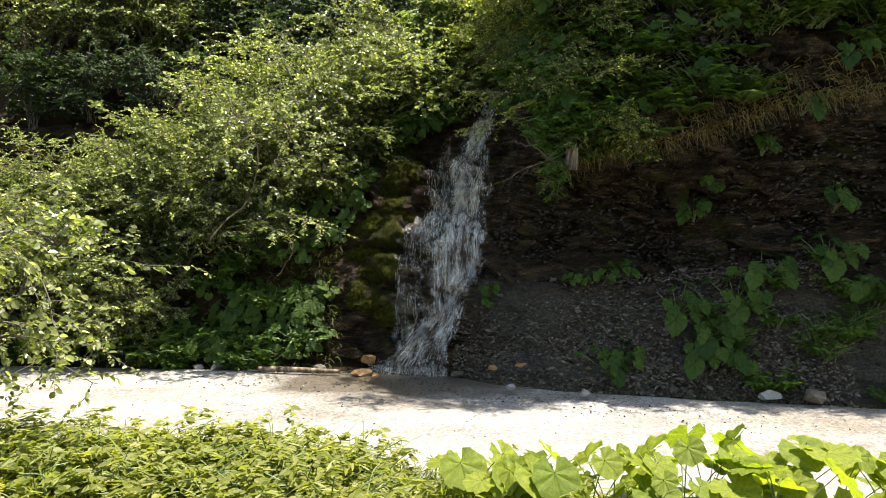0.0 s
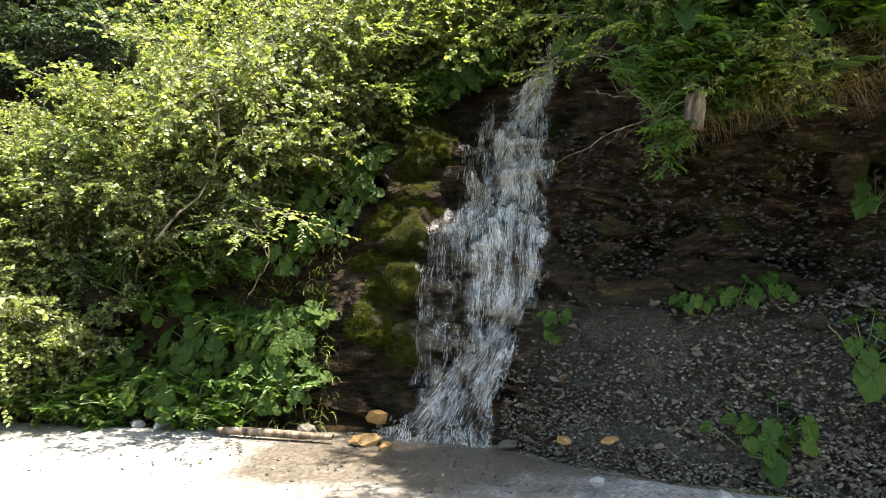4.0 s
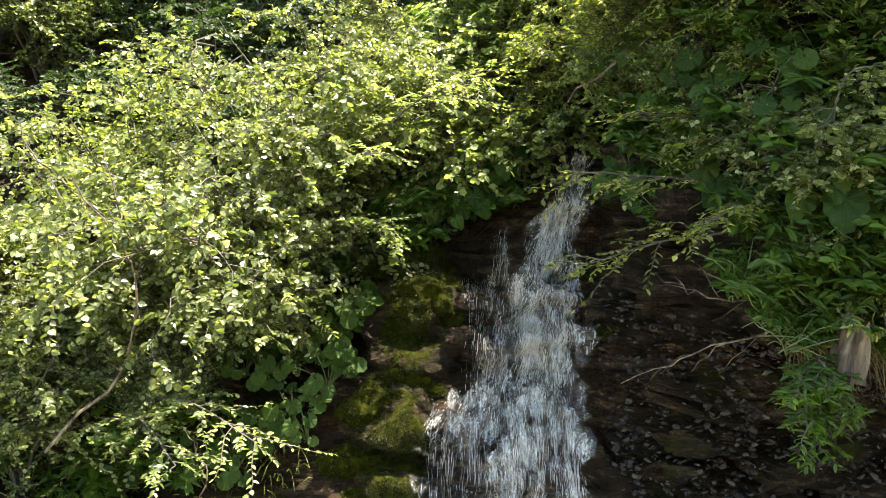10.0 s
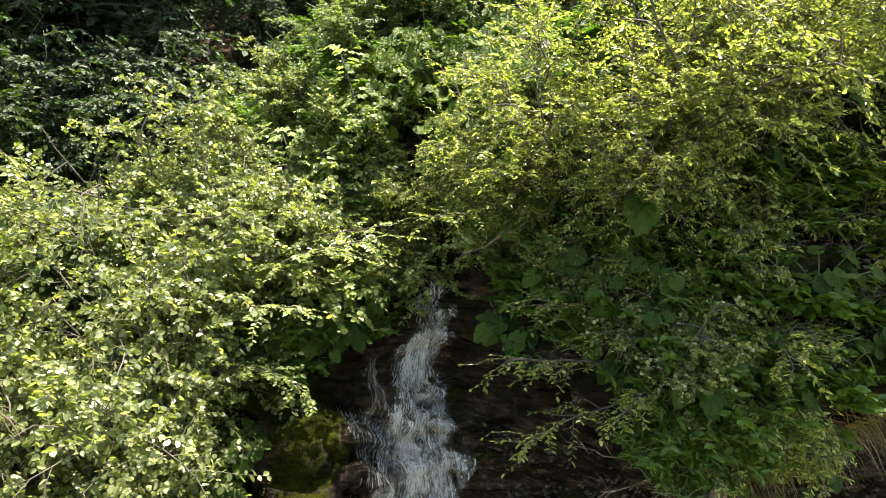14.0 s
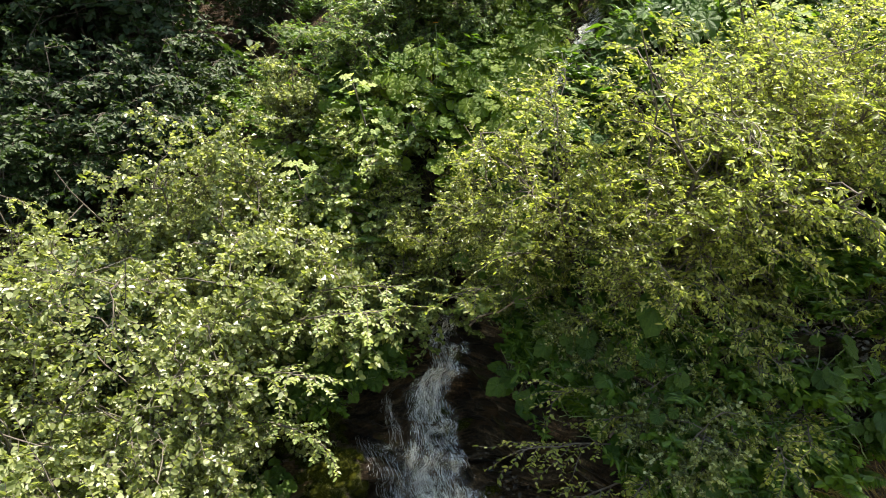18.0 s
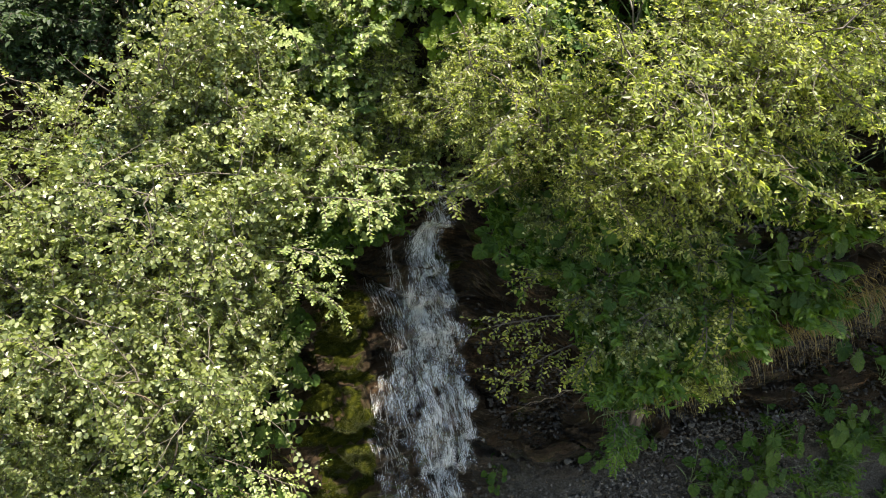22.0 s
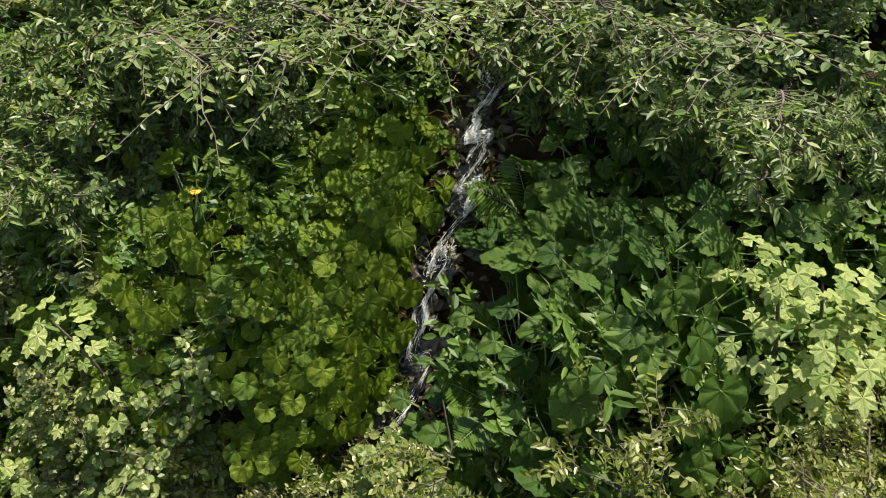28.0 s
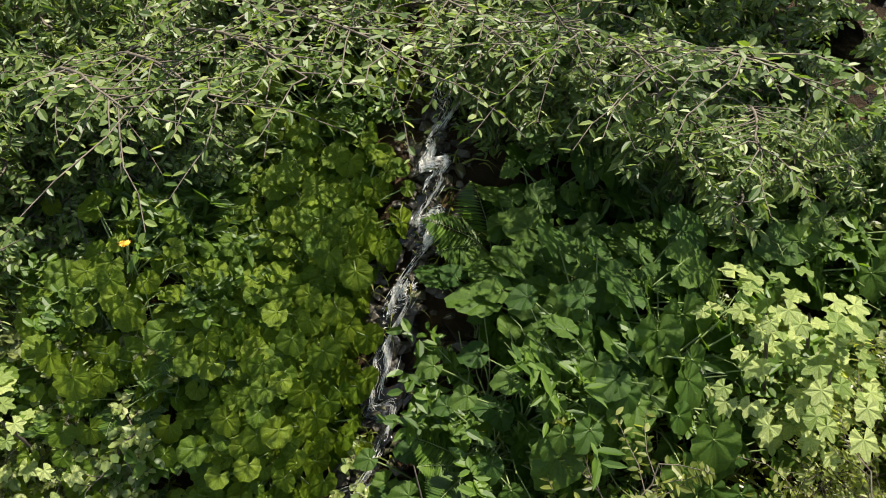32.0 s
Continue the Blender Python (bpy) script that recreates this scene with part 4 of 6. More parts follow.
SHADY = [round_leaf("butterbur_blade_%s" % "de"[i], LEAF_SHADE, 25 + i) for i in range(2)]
HEART = [round_leaf("heart_blade_%s" % "ab"[i], LEAF_BUTTER, 30 + i, 0.2, 0.0, 7, 0.4) for i in range(2)]
MAPLE = [maple_leaf("maple_blade_%s" % "ab"[i], LEAF_MAPLE, 40 + i) for i in range(2)]


def big_leaf_plant(name, blades, seed, count, radius, height, spread, label, category, group, face=0.45):
    """Stalks from one root, each with one large blade turned up and towards +y."""
    g = random.Random(seed)
    root = thing(name, Matrix.Identity(4), label, category, group)
    t = np.linspace(0, 1, 5)[:, None]
    lines = []
    for n in range(count):
        az = g.uniform(-math.pi, math.pi)
        r, h = spread * math.sqrt(g.random()), height * g.uniform(0.45, 1.1)
        top = Vector((math.sin(az) * r, math.cos(az) * r, h))
        end = np.array(top)
        lines.append(end * [0.1, 0.1, 0] * (1 - t) + end * t * [1, 1, 0] * t + [0, 0, h] * t - [0, 0, 0.05] * (1 - t))
        lf = under("leaf", g.choice(blades), root)
        nor = Vector((math.sin(az) * 0.5 + g.uniform(-0.3, 0.3), math.cos(az) * 0.5 + face + g.uniform(-0.3, 0.3), 1.0)).normalized()
        tip = Vector((math.sin(az) + g.uniform(-0.4, 0.4), math.cos(az) + face, -0.2))
        side = tip.cross(nor).normalized()
        rot = Matrix((side, nor.cross(side), nor)).transposed().to_4x4()
        lf.matrix_basis = Matrix.Translation(top) @ rot @ Matrix.Scale(radius * g.uniform(0.55, 1.25), 4)
    tagged(under("stalk", np_mesh(name + "_stalk", *tubes(lines, np.linspace(0.006, 0.004, 5)[None] * np.ones((count, 1)), 5), STALK), root), kind="stuff")
    return root


PLANTS = {}


def plant(kind, at, scale, turn, tilt=0.0):
    """A big-leaved plant at a place, its leaves towards the open side; the first of a kind is built, the rest copied."""
    m = Matrix.Translation(at) @ Matrix.Rotation(radians(tilt), 4, "X") @ Matrix.Rotation(math.pi + turn, 4, "Z") @ Matrix.Scale(scale, 4)
    if kind not in PLANTS:
        PLANTS[kind] = big_leaf_plant(*kind)
        PLANTS[kind].matrix_world = m
        PLANTS[kind]["first"] = 1
        return PLANTS[kind]
    ob = PLANTS[kind]
    keep = ob.matrix_basis.copy()
    ob.matrix_basis = Matrix.Identity(4)
    c = copy_thing(ob, m)
    ob.matrix_basis = keep
    return c


BUTTER_KINDS = [("butterbur", tuple(BUTTER), 50 + i, 15, 0.078, 0.30, 0.32, "butterbur plant with large round bright green leaves", "plant", "butterburs") for i in range(4)]
SHADY_KINDS = [("butterbur", tuple(SHADY), 55 + i, 14, 0.085, 0.32, 0.32, "butterbur plant with round dark green leaves", "plant", "butterburs") for i in range(2)]
HEART_KINDS = [("burdock", tuple(HEART), 60 + i, 12, 0.098, 0.30, 0.34, "big heart-leaved green plant on the slope", "plant", "heart-leaved plants") for i in range(3)]
VERGE_KINDS = [("butterbur", tuple(VERGE_LEAF), 70 + i, 8, 0.18, 0.60, 0.42, "tall butterbur with sunlit leaves on the road verge", "plant", "butterburs on the verge") for i in range(3)]

rng = random.Random(9)
COURSE = ((3.3, 11.75), (2.95, 11.4), (2.65, 11.1), (2.42, 10.9), (2.26, 10.75), (2.08, 10.60), (1.9, 10.56), (1.72, 10.45), (1.56, 10.22), (1.35, 10.10), (1.1, 10.12), (0.9, 10.25))
STREAM = [(x, level_at(x, y)) for x, y in COURSE]


def stream_off(x, s):
    sx = [q[0] for q in STREAM][::-1]
    ss = [q[1] for q in STREAM][::-1]
    return s - float(np.interp(x, sx, ss))


BED = slope(np.interp(np.linspace(0, 11, 120), np.arange(12), [q[0] for q in STREAM]), np.interp(np.linspace(0, 11, 120), np.arange(12), [q[1] for q in STREAM]))


def from_stream(p):
    return float(np.linalg.norm(BED - np.array(p), axis=1).min())


# either side of the stream above the fall
for n in range(285):
    x, s = rng.uniform(-0.5, 3.9), rng.uniform(7.9, 9.2)
    off = stream_off(x, s)
    if from_stream(on(x, s)) < 0.34 or (x < 0.9 and s < 8.25):
        continue
    if off > 0.34 and rng.random() < 0.6:
        continue
    plant(rng.choice(BUTTER_KINDS if off > 0 else HEART_KINDS), on(x, s), rng.uniform(0.75, 1.05), rng.uniform(-0.9, 0.9), 18)
# the dense patch close beside the water
for n in range(150):
    x, y = rng.uniform(0.75, 2.15), rng.uniform(10.2, 11.4)
    p = on(x, level_at(x, y))
    if 0.33 < from_stream(p) < 0.95 and stream_off(x, level_at(x, y)) > 0:
        plant(rng.choice(BUTTER_KINDS), p, rng.uniform(0.7, 0.9), rng.uniform(-0.9, 0.9), 24)
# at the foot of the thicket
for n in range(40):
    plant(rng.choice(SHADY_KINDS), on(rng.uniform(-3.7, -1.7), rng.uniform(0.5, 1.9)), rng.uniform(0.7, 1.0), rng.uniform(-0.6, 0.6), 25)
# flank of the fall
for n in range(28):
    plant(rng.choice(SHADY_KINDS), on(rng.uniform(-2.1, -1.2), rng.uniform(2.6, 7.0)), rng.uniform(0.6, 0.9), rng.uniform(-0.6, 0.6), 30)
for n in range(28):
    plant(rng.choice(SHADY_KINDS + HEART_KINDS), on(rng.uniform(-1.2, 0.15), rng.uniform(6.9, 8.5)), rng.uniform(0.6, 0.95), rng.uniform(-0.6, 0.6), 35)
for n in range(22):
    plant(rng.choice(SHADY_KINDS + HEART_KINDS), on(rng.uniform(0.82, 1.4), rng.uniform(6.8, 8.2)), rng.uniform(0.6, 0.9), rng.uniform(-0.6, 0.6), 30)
# on the scree and rock
for x, s, sc in ((1.75, 0.6, 0.8), (1.95, 0.8, 0.7), (2.6, 1.5, 1.0), (2.9, 1.2, 1.0), (3.2, 1.6, 1.0), (2.75, 0.9, 0.9), (3.1, 0.8, 0.8), (3.5, 1.9, 1.0), (3.0, 3.6, 0.8), (3.15, 4.1, 0.7), (4.2, 2.2, 1.0), (4.6, 1.7, 1.0),
                 (1.55, 2.1, 0.45), (1.9, 2.15, 0.5), (2.15, 2.2, 0.5), (0.55, 1.9, 0.4), (0.5, 1.7, 0.35), (3.6, 4.6, 0.7), (4.4, 3.4, 0.9), (5, 2.6, 1.0), (3.9, 5.3, 0.8), (4.3, 6.2, 0.8), (2.9, 6.4, 0.7), (2.2, 6.3, 0.6)):
    plant(rng.choice(HEART_KINDS), on(x, s), sc, rng.uniform(-0.6, 0.6), 20)
# under the overhanging trees on the rock
for n in range(13):
    plant(rng.choice(SHADY_KINDS), on(rng.uniform(2.2, 4.6), rng.uniform(6.2, 7.7)), rng.uniform(0.7, 1.0), rng.uniform(-0.6, 0.6), 25)
# along the near verge
rng = random.Random(23)
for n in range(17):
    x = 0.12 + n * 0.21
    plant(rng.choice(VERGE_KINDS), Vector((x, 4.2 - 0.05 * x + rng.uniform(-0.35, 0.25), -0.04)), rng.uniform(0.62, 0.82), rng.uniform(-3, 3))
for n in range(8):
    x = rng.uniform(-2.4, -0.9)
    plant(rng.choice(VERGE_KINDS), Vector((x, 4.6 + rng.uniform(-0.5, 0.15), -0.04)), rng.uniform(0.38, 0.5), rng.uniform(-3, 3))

# sycamore saplings
for x, y, h, turn, count in ((2.65, 8.85, 0.9, 0.0, 52), (2.8, 8.6, 1.0, 2.0, 50), (2.95, 8.8, 0.8, 1.0, 46), (0.2, 11.2, 1.2, 1.0, 54), (-0.35, 11.3, 1.3, 3.0, 51), (-0.85, 11.1, 1.2, 5.0, 48)):
    at = on(x, level_at(x, y))
    g = random.Random(count)
    sap = thing("sapling", Matrix.Translation(at), "sycamore sapling with pale five-lobed leaves", "sapling", "sycamore saplings")
    t = np.linspace(0, 1, 7)
    under("trunk", np_mesh("sapling_trunk", *tubes(np.stack([-0.35 * t * t * h * 0.5, 0.1 * t, t * h], 1)[None], np.linspace(0.018, 0.006, 7)[None], 6), BARK), sap)
    for n in range(count):
        q = g.uniform(0.45, 1.0)
        c = Vector((-0.175 * q * q * h, 0.1 * q, q * h))
        az = g.uniform(0, 6.28)
        r = g.uniform(0.1, 0.42) * (1.25 - q * 0.6)
        top = c + Vector((math.cos(az) * r, math.sin(az) * r, g.uniform(-0.05, 0.12)))
        lf = under("leaf", g.choice(MAPLE), sap)
        nor = Vector((math.cos(az) * 0.4 - 0.25, math.sin(az) * 0.4 - 0.2, 1)).normalized()
        side = Vector((math.cos(az), math.sin(az), -0.3)).cross(nor).normalized()
        lf.matrix_basis = Matrix.Translation(top) @ Matrix((side, nor.cross(side), nor)).transposed().to_4x4() @ Matrix.Scale(g.uniform(0.045, 0.085), 4)

# ---- herbs, ferns and grass ----


def herb_meshes(name, seed, height, leaf, count, mat):
    g = np.random.default_rng(seed)
    n = 16
    az = g.uniform(0, 6.28, n)
    way = np.stack([np.cos(az) * 0.7, np.sin(az) * 0.7, g.uniform(0.6, 1.2, n)], 1)
    lines = arcs(g, g.normal(0, 0.08, (n, 3)) * [1, 1, 0], way, height * g.uniform(0.6, 1.1, n), 6, 0.3, 0.15)
    wood = tubes(lines, np.linspace(0.005, 0.002, 6)[None] * np.ones((n, 1)), 4)
    k = np.repeat(np.arange(n), count)
    f = np.tile(np.linspace(0.15, 1, count), n) * 5
    i0 = np.minimum(f.astype(int), 4)
    p = lines[k, i0] + (lines[k, i0 + 1] - lines[k, i0]) * (f - i0)[:, None]
    az = g.uniform(0, 6.28, len(k))
    d = np.stack([np.cos(az), np.sin(az), g.uniform(-0.3, 0.4, len(k))], 1)
    size = g.uniform(0.6, 1.3, len(k))
    lv = leaf_blades(p, d, unit(g.normal(0, 0.4, (len(k), 3)) + [0, 0, 1]), leaf[0] * size, leaf[1] * size)
    return np_mesh(name + "_stems", *wood, STALK), np_mesh(name + "_leaves", *lv, mat, False)


def fern_meshes(name, seed, fronds=9, length=0.55):
    g = np.random.default_rng(seed)
    az = np.arange(fronds) * 6.28 / fronds + g.uniform(-0.3, 0.3, fronds)
    way = np.stack([np.cos(az) * 0.8, np.sin(az) * 0.8, np.full(fronds, 0.8)], 1)
    lines = arcs(g, np.zeros((fronds, 3)), way, length * g.uniform(0.8, 1.1, fronds), 9, 0.45, 0.04)
    wood = tubes(lines, np.linspace(0.004, 0.0015, 9)[None] * np.ones((fronds, 1)), 4)
    per = 44
    k = np.repeat(np.arange(fronds), per)
    t = np.tile(np.repeat(np.linspace(0.12, 0.98, per // 2), 2), fronds)
    f = t * 8
    i0 = np.minimum(f.astype(int), 7)
    p = lines[k, i0] + (lines[k, i0 + 1] - lines[k, i0]) * (f - i0)[:, None]
    ax = unit(lines[k, i0 + 1] - lines[k, i0])
    side = unit(np.cross(ax, [0, 0, 1.0])) * np.where(np.arange(len(k)) % 2, 1, -1)[:, None]
    L = 0.15 * np.sin(np.pi * (0.15 + 0.85 * t)) * length / 0.55
    lv = leaf_blades(p, side + ax * 0.35, np.cross(side, ax) * np.where(np.arange(len(k)) % 2, 1, -1)[:, None], L, 0.022, 0.1, 0.25)
    return np_mesh(name + "_ribs", *wood, STALK), np_mesh(name + "_leaflets", *lv, LEAF_HERB, False)


HERBS = [herb_meshes("herb_a", 81, 0.45, (0.08, 0.05), 22, LEAF_HERB), herb_meshes("herb_b", 82, 0.6, (0.07, 0.035), 26, LEAF_HERB), herb_meshes("herb_c", 83, 0.4, (0.06, 0.045), 26, LEAF_SHRUB), herb_meshes("herb_d", 84, 0.55, (0.10, 0.03), 20, LEAF_HERB), herb_meshes("herb_e", 85, 0.45, (0.06, 0.038), 26, VERGE_HERB), herb_meshes("herb_f", 86, 0.55, (0.075, 0.02), 30, VERGE_HERB)]
FERNS = [fern_meshes("fern_a", 91), fern_meshes("fern_b", 92, 8, 0.7)]


def herb_bed(name, feet, meshes, label, seed, lo=0.6, hi=1.1, tilt=15):
    """Many small plants in one object: copies of a few patterns, joined."""
    g = np.random.default_rng(seed)
    ob = thing(name, Matrix.Identity(4), label, "undergrowth", kind="stuff")
    for part, which, mat in (("stem", 0, STALK), ("foliage", 1, None)):
        pieces = []
        for n, p in enumerate(feet):
            me = meshes[n % len(meshes)][which]
            V = np.empty(len(me.vertices) * 3, np.float32)
            me.vertices.foreach_get("co", V)
            F = np.empty(len(me.loops), np.int32)
            me.loops.foreach_get("vertex_index", F)
            m = np.array(Matrix.Translation(Vector(p)) @ Matrix.Rotation(radians(tilt), 4, "X") @ Matrix.Rotation(g.uniform(0, 6.28), 4, "Z") @ Matrix.Scale(g.uniform(lo, hi), 4))
            pieces.append((V.reshape(-1, 3) @ m[:3, :3].T + m[:3, 3], F.reshape(-1, 4)))
        tagged(under(part, np_mesh(name + "_" + part, *joined(pieces), mat or meshes[0][1].materials[0], False), ob), kind="stuff")
    return ob


def fern(at, scale):
    m = Matrix.Translation(at) @ Matrix.Rotation(radians(15), 4, "X") @ Matrix.Rotation(rng.uniform(0, 6.28), 4, "Z") @ Matrix.Scale(scale, 4)
    ob = thing("fern", m, "green fern with arching fronds", "fern", "ferns")
    me = FERNS[rng.randrange(2)]
    under("rib", me[0], ob)
    under("frond", me[1], ob)


def spots(count, xs, ss, free=None):
    out = []
    while len(out) < count:
        x, s = rng.uniform(*xs), rng.uniform(*ss)
        if free is None or free(x, s):
            out.append(on(x, s))
    return out


DARK_HERBS, PALE_HERBS = [HERBS[0], HERBS[1], HERBS[3]], [HERBS[2]]
clear = lambda x, s: from_stream(on(x, s)) > (0.95 if 0.7 < x < 2.2 and stream_off(x, s) > 0 else 0.32) and (x > 0.8 or s > 8.25)
herb_bed("undergrowth", spots(240, (-1.8, 4.4), (8.0, 9.7), lambda x, s: clear(x, s) and stream_off(x, s) > 0) + spots(26, (0.9, 4.4), (8.0, 8.7), lambda x, s: clear(x, s) and stream_off(x, s) < 0), DARK_HERBS, "mixed green herbs beside the stream", 1)
herb_bed("undergrowth", spots(60, (-1.0, 4.2), (8.0, 9.5), clear), PALE_HERBS, "pale small-leaved herbs beside the stream", 2)
herb_bed("undergrowth", spots(90, (-9, -2.1), (0.1, 5.0)) + spots(35, (-6, -1.6), (0.1, 1.0)), DARK_HERBS, "green herbs under the thicket", 3, 0.7, 1.3)
herb_bed("undergrowth", spots(75, (0.9, 7), (6.0, 7.7)), DARK_HERBS, "green herbs on the brow of the rock", 4)
herb_bed("undergrowth", spots(55, (-1.5, 0.0), (6.8, 8.6)) + spots(50, (0.95, 2.2), (6.2, 8.2)), DARK_HERBS, "green herbs round the top of the fall", 8, 0.6, 1.0, 30)
herb_bed("undergrowth", spots(34, (2.9, 7), (0.1, 2.2)), DARK_HERBS, "green herbs on the scree", 5, 0.5, 0.9)
herb_bed("undergrowth", [Vector((rng.uniform(1.0, 2.3), rng.uniform(7.95, 8.2), rng.uniform(2.6, 2.95))) for n in range(26)], DARK_HERBS, "green herbs round the broken stump", 7, 0.5, 0.8, 35)
bank = []
for n in range(260):
    x = rng.uniform(-7, 6)
    bank.append(Vector((x, near_edge(x) - rng.uniform(0.0, 2.4), -0.03)))
herb_bed("undergrowth", bank, HERBS[4:], "sunlit yellow-green herbs on the road verge", 6, 0.6, 1.0, 0)
bank = []
for n in range(150):
    x = rng.uniform(-5.5, -0.5)
    bank.append(Vector((x, near_edge(x) - rng.uniform(-0.1, 0.9), -0.03)))
herb_bed("undergrowth", bank, HERBS[4:], "tall yellow-green herbs along the road edge", 9, 0.9, 1.35, 0)
for n in range(26):
    x, s = rng.uniform(-0.5, 3.8), rng.uniform(8.1, 9.3)
    if from_stream(on(x, s)) > 0.4:
        fern(on(x, s), rng.uniform(0.6, 0.9))
for n in range(6):
    fern(on(rng.uniform(0.9, 4), rng.uniform(5.9, 6.6)), rng.uniform(0.7, 1.0))


def blades(name, foot, length, mat, label, hang=0.5, width=0.006, seed=3, out=(0, 0, 1.0)):
    """Bent grass blades from the given feet, in one object."""
    g = np.random.default_rng(seed)
    n = len(foot)
    az = g.uniform(0, 6.28, n)
    lean = np.stack([np.cos(az), np.sin(az), 0 * az], 1) * g.uniform(0.1, 0.6, (n, 1)) + out
    L = length * g.uniform(0.5, 1.2, n)
    line = arcs(g, foot, lean, L, 4, hang, 0.05)
    side = unit(np.cross(lean, g.normal(0, 1, (n, 3)))) * width
    V = np.empty((n, 4, 2, 3))
    for q, w in enumerate((1, 0.9, 0.6, 0.08)):
        V[:, q, 0], V[:, q, 1] = line[:, q] - side * w, line[:, q] + side * w
    b = 8 * np.arange(n)[:, None]
    F = np.concatenate([b + [2 * q, 2 * q + 1, 2 * q + 3, 2 * q + 2] for q in range(3)])
    return tagged(new(name, np_mesh(name, V.reshape(-1, 3), F, mat, False)), label, "grass", kind="stuff")


g = np.random.default_rng(8)
n = 34000
gx = g.uniform(-9, 8, n)
ge = np.interp(gx, SX, SP[:, 0, 0]) - 4.1
foot = np.stack([gx, ge + 0.15 - np.abs(g.normal(0, 1.1, n)), np.full(n, -0.05)], 1)
blades("grass", foot, 0.36, GRASS, "dense green grass of the near verge")
hx, hs = g.uniform(1.25, 7, 2000), g.uniform(5.6, 6.3, 2000)
blades("grass", slope(hx, hs), 0.38, STRAW, "dry grass hanging from the brow of the rock", 1.1, 0.004, 4, (0, -0.7, 0.4))
hx, hs = g.uniform(-8, -1.4, 3000), g.uniform(0.1, 3.6, 3000)
blades("grass", slope(hx, hs), 0.30, GRASS, "green and dry grass on the earth bank", 0.8, 0.005, 5, (0, -0.5, 0.6))
hx = g.uniform(-1, 4.2, 3000)
blades("grass", slope(hx, g.uniform(8.0, 9.4, 3000)), 0.32, GRASS, "long grass among the big leaves", 0.7, 0.006, 6, (0, -0.4, 0.8))

# ---- boughs, stump and twigs ----


def bough(a, b, seed, leaf=(0.044, 0.024), mat=None, twigs=16, leaves=13, sag=0.1, label="leafy bough reaching out over the rock", bare=0.25, thick=0.012):
    """One arching bough from a to b with leafy side twigs."""
    g = np.random.default_rng(seed)
    a, b = np.array(a, float), np.array(b, float)
    L = np.linalg.norm(b - a)
    t = np.linspace(0, 1, 10)[:, None]
    main = a + (b - a) * t + np.array([0, 0, 1.0]) * sag * np.sin(np.pi * t) + np.cumsum(g.normal(0, 0.008, (10, 3)), 0)
    f = np.linspace(bare, 1, twigs) * 9
    i0 = np.minimum(f.astype(int), 8)
    p = main[i0] + (main[i0 + 1] - main[i0]) * (f - i0)[:, None]
    ax = unit(main[i0 + 1] - main[i0])
    side = unit(np.cross(ax, [0, 0, 1.0])) * np.where(np.arange(twigs) % 2, 1, -1)[:, None]
    tw = arcs(g, p, ax * 0.8 + side * g.uniform(0.4, 1.0, (twigs, 1)) + g.normal(0, 0.25, (twigs, 3)), L * 0.28 * g.uniform(0.5, 1.2, twigs), 5, 0.2, 0.2)
    wood = joined([tubes(main[None], np.linspace(thick, 0.003, 10)[None], 6), tubes(tw, np.linspace(0.004, 0.0015, 5)[None] * np.ones((twigs, 1)), 4)])
    k = np.repeat(np.arange(twigs), leaves)
    f = np.tile(np.linspace(0.15, 1, leaves), twigs) * 4
    i0 = np.minimum(f.astype(int), 3)
    p = tw[k, i0] + (tw[k, i0 + 1] - tw[k, i0]) * (f - i0)[:, None]
    ax = unit(tw[k, i0 + 1] - tw[k, i0])
    side = unit(np.cross(ax, [0, 0, 1.0])) * np.where(np.arange(len(k)) % 2, 1, -1)[:, None]
    size = g.uniform(0.6, 1.2, len(k))
    lv = leaf_blades(p, ax * 0.7 + side + g.normal(0, 0.3, (len(k), 3)), unit(g.normal(0, 0.35, (len(k), 3)) + [0, 0, 1]), leaf[0] * size, leaf[1] * size)
    ob = thing("bough", Matrix.Identity(4), label, "branch", "overhanging boughs")
    tagged(under("branch", np_mesh("bough_wood", *wood, BARK), ob), kind="stuff")
    under("foliage", np_mesh("bough_leaves", *lv, mat or LEAF_WILLOW, False), ob)


for n, (a, b) in enumerate((((1.6, 8.35, 3.2), (0.30, 8.45, 3.45)), ((1.6, 8.3, 3.1), (0.28, 8.25, 2.98)), ((1.7, 8.5, 3.4), (0.62, 8.55, 3.78)), ((1.9, 8.7, 4.0), (1.0, 8.6, 4.28)), ((1.7, 8.3, 3.4), (0.85, 8.3, 3.62)),
                            ((1.5, 8.2, 3.1), (0.75, 7.9, 3.15)), ((2.6, 8.2, 3.5), (1.9, 7.5, 3.55)), ((0.9, 9.4, 4.3), (0.05, 9.1, 4.4)), ((1.2, 9.2, 4.5), (0.3, 8.9, 4.75)),
                            ((2.4, 8.4, 3.6), (1.7, 7.5, 3.5)), ((1.1, 9.8, 4.9), (0.45, 9.5, 5.0)))):
    bough(a, b, 200 + n, bare=0.5, thick=0.011)
for n, (a, b) in enumerate((((-2.8, 9.9, 1.9), (-1.6, 8.86, 1.88)), ((-2.9, 9.9, 1.8), (-2.05, 8.8, 1.75)), ((-1.4, 10.4, 3.2), (-0.8, 9.7, 3.1)),
                            ((-1.2, 10.8, 3.7), (-0.36, 9.55, 4.28)), ((-1.6, 10.6, 3.4), (-0.9, 9.6, 3.75)), ((-1.0, 11.0, 3.9), (-0.1, 9.9, 4.35)))):
    bough(a, b, 240 + n, (0.044, 0.027), LEAF_PALE, 22, 16, 0.12, "leafy bough hanging out of the thicket")


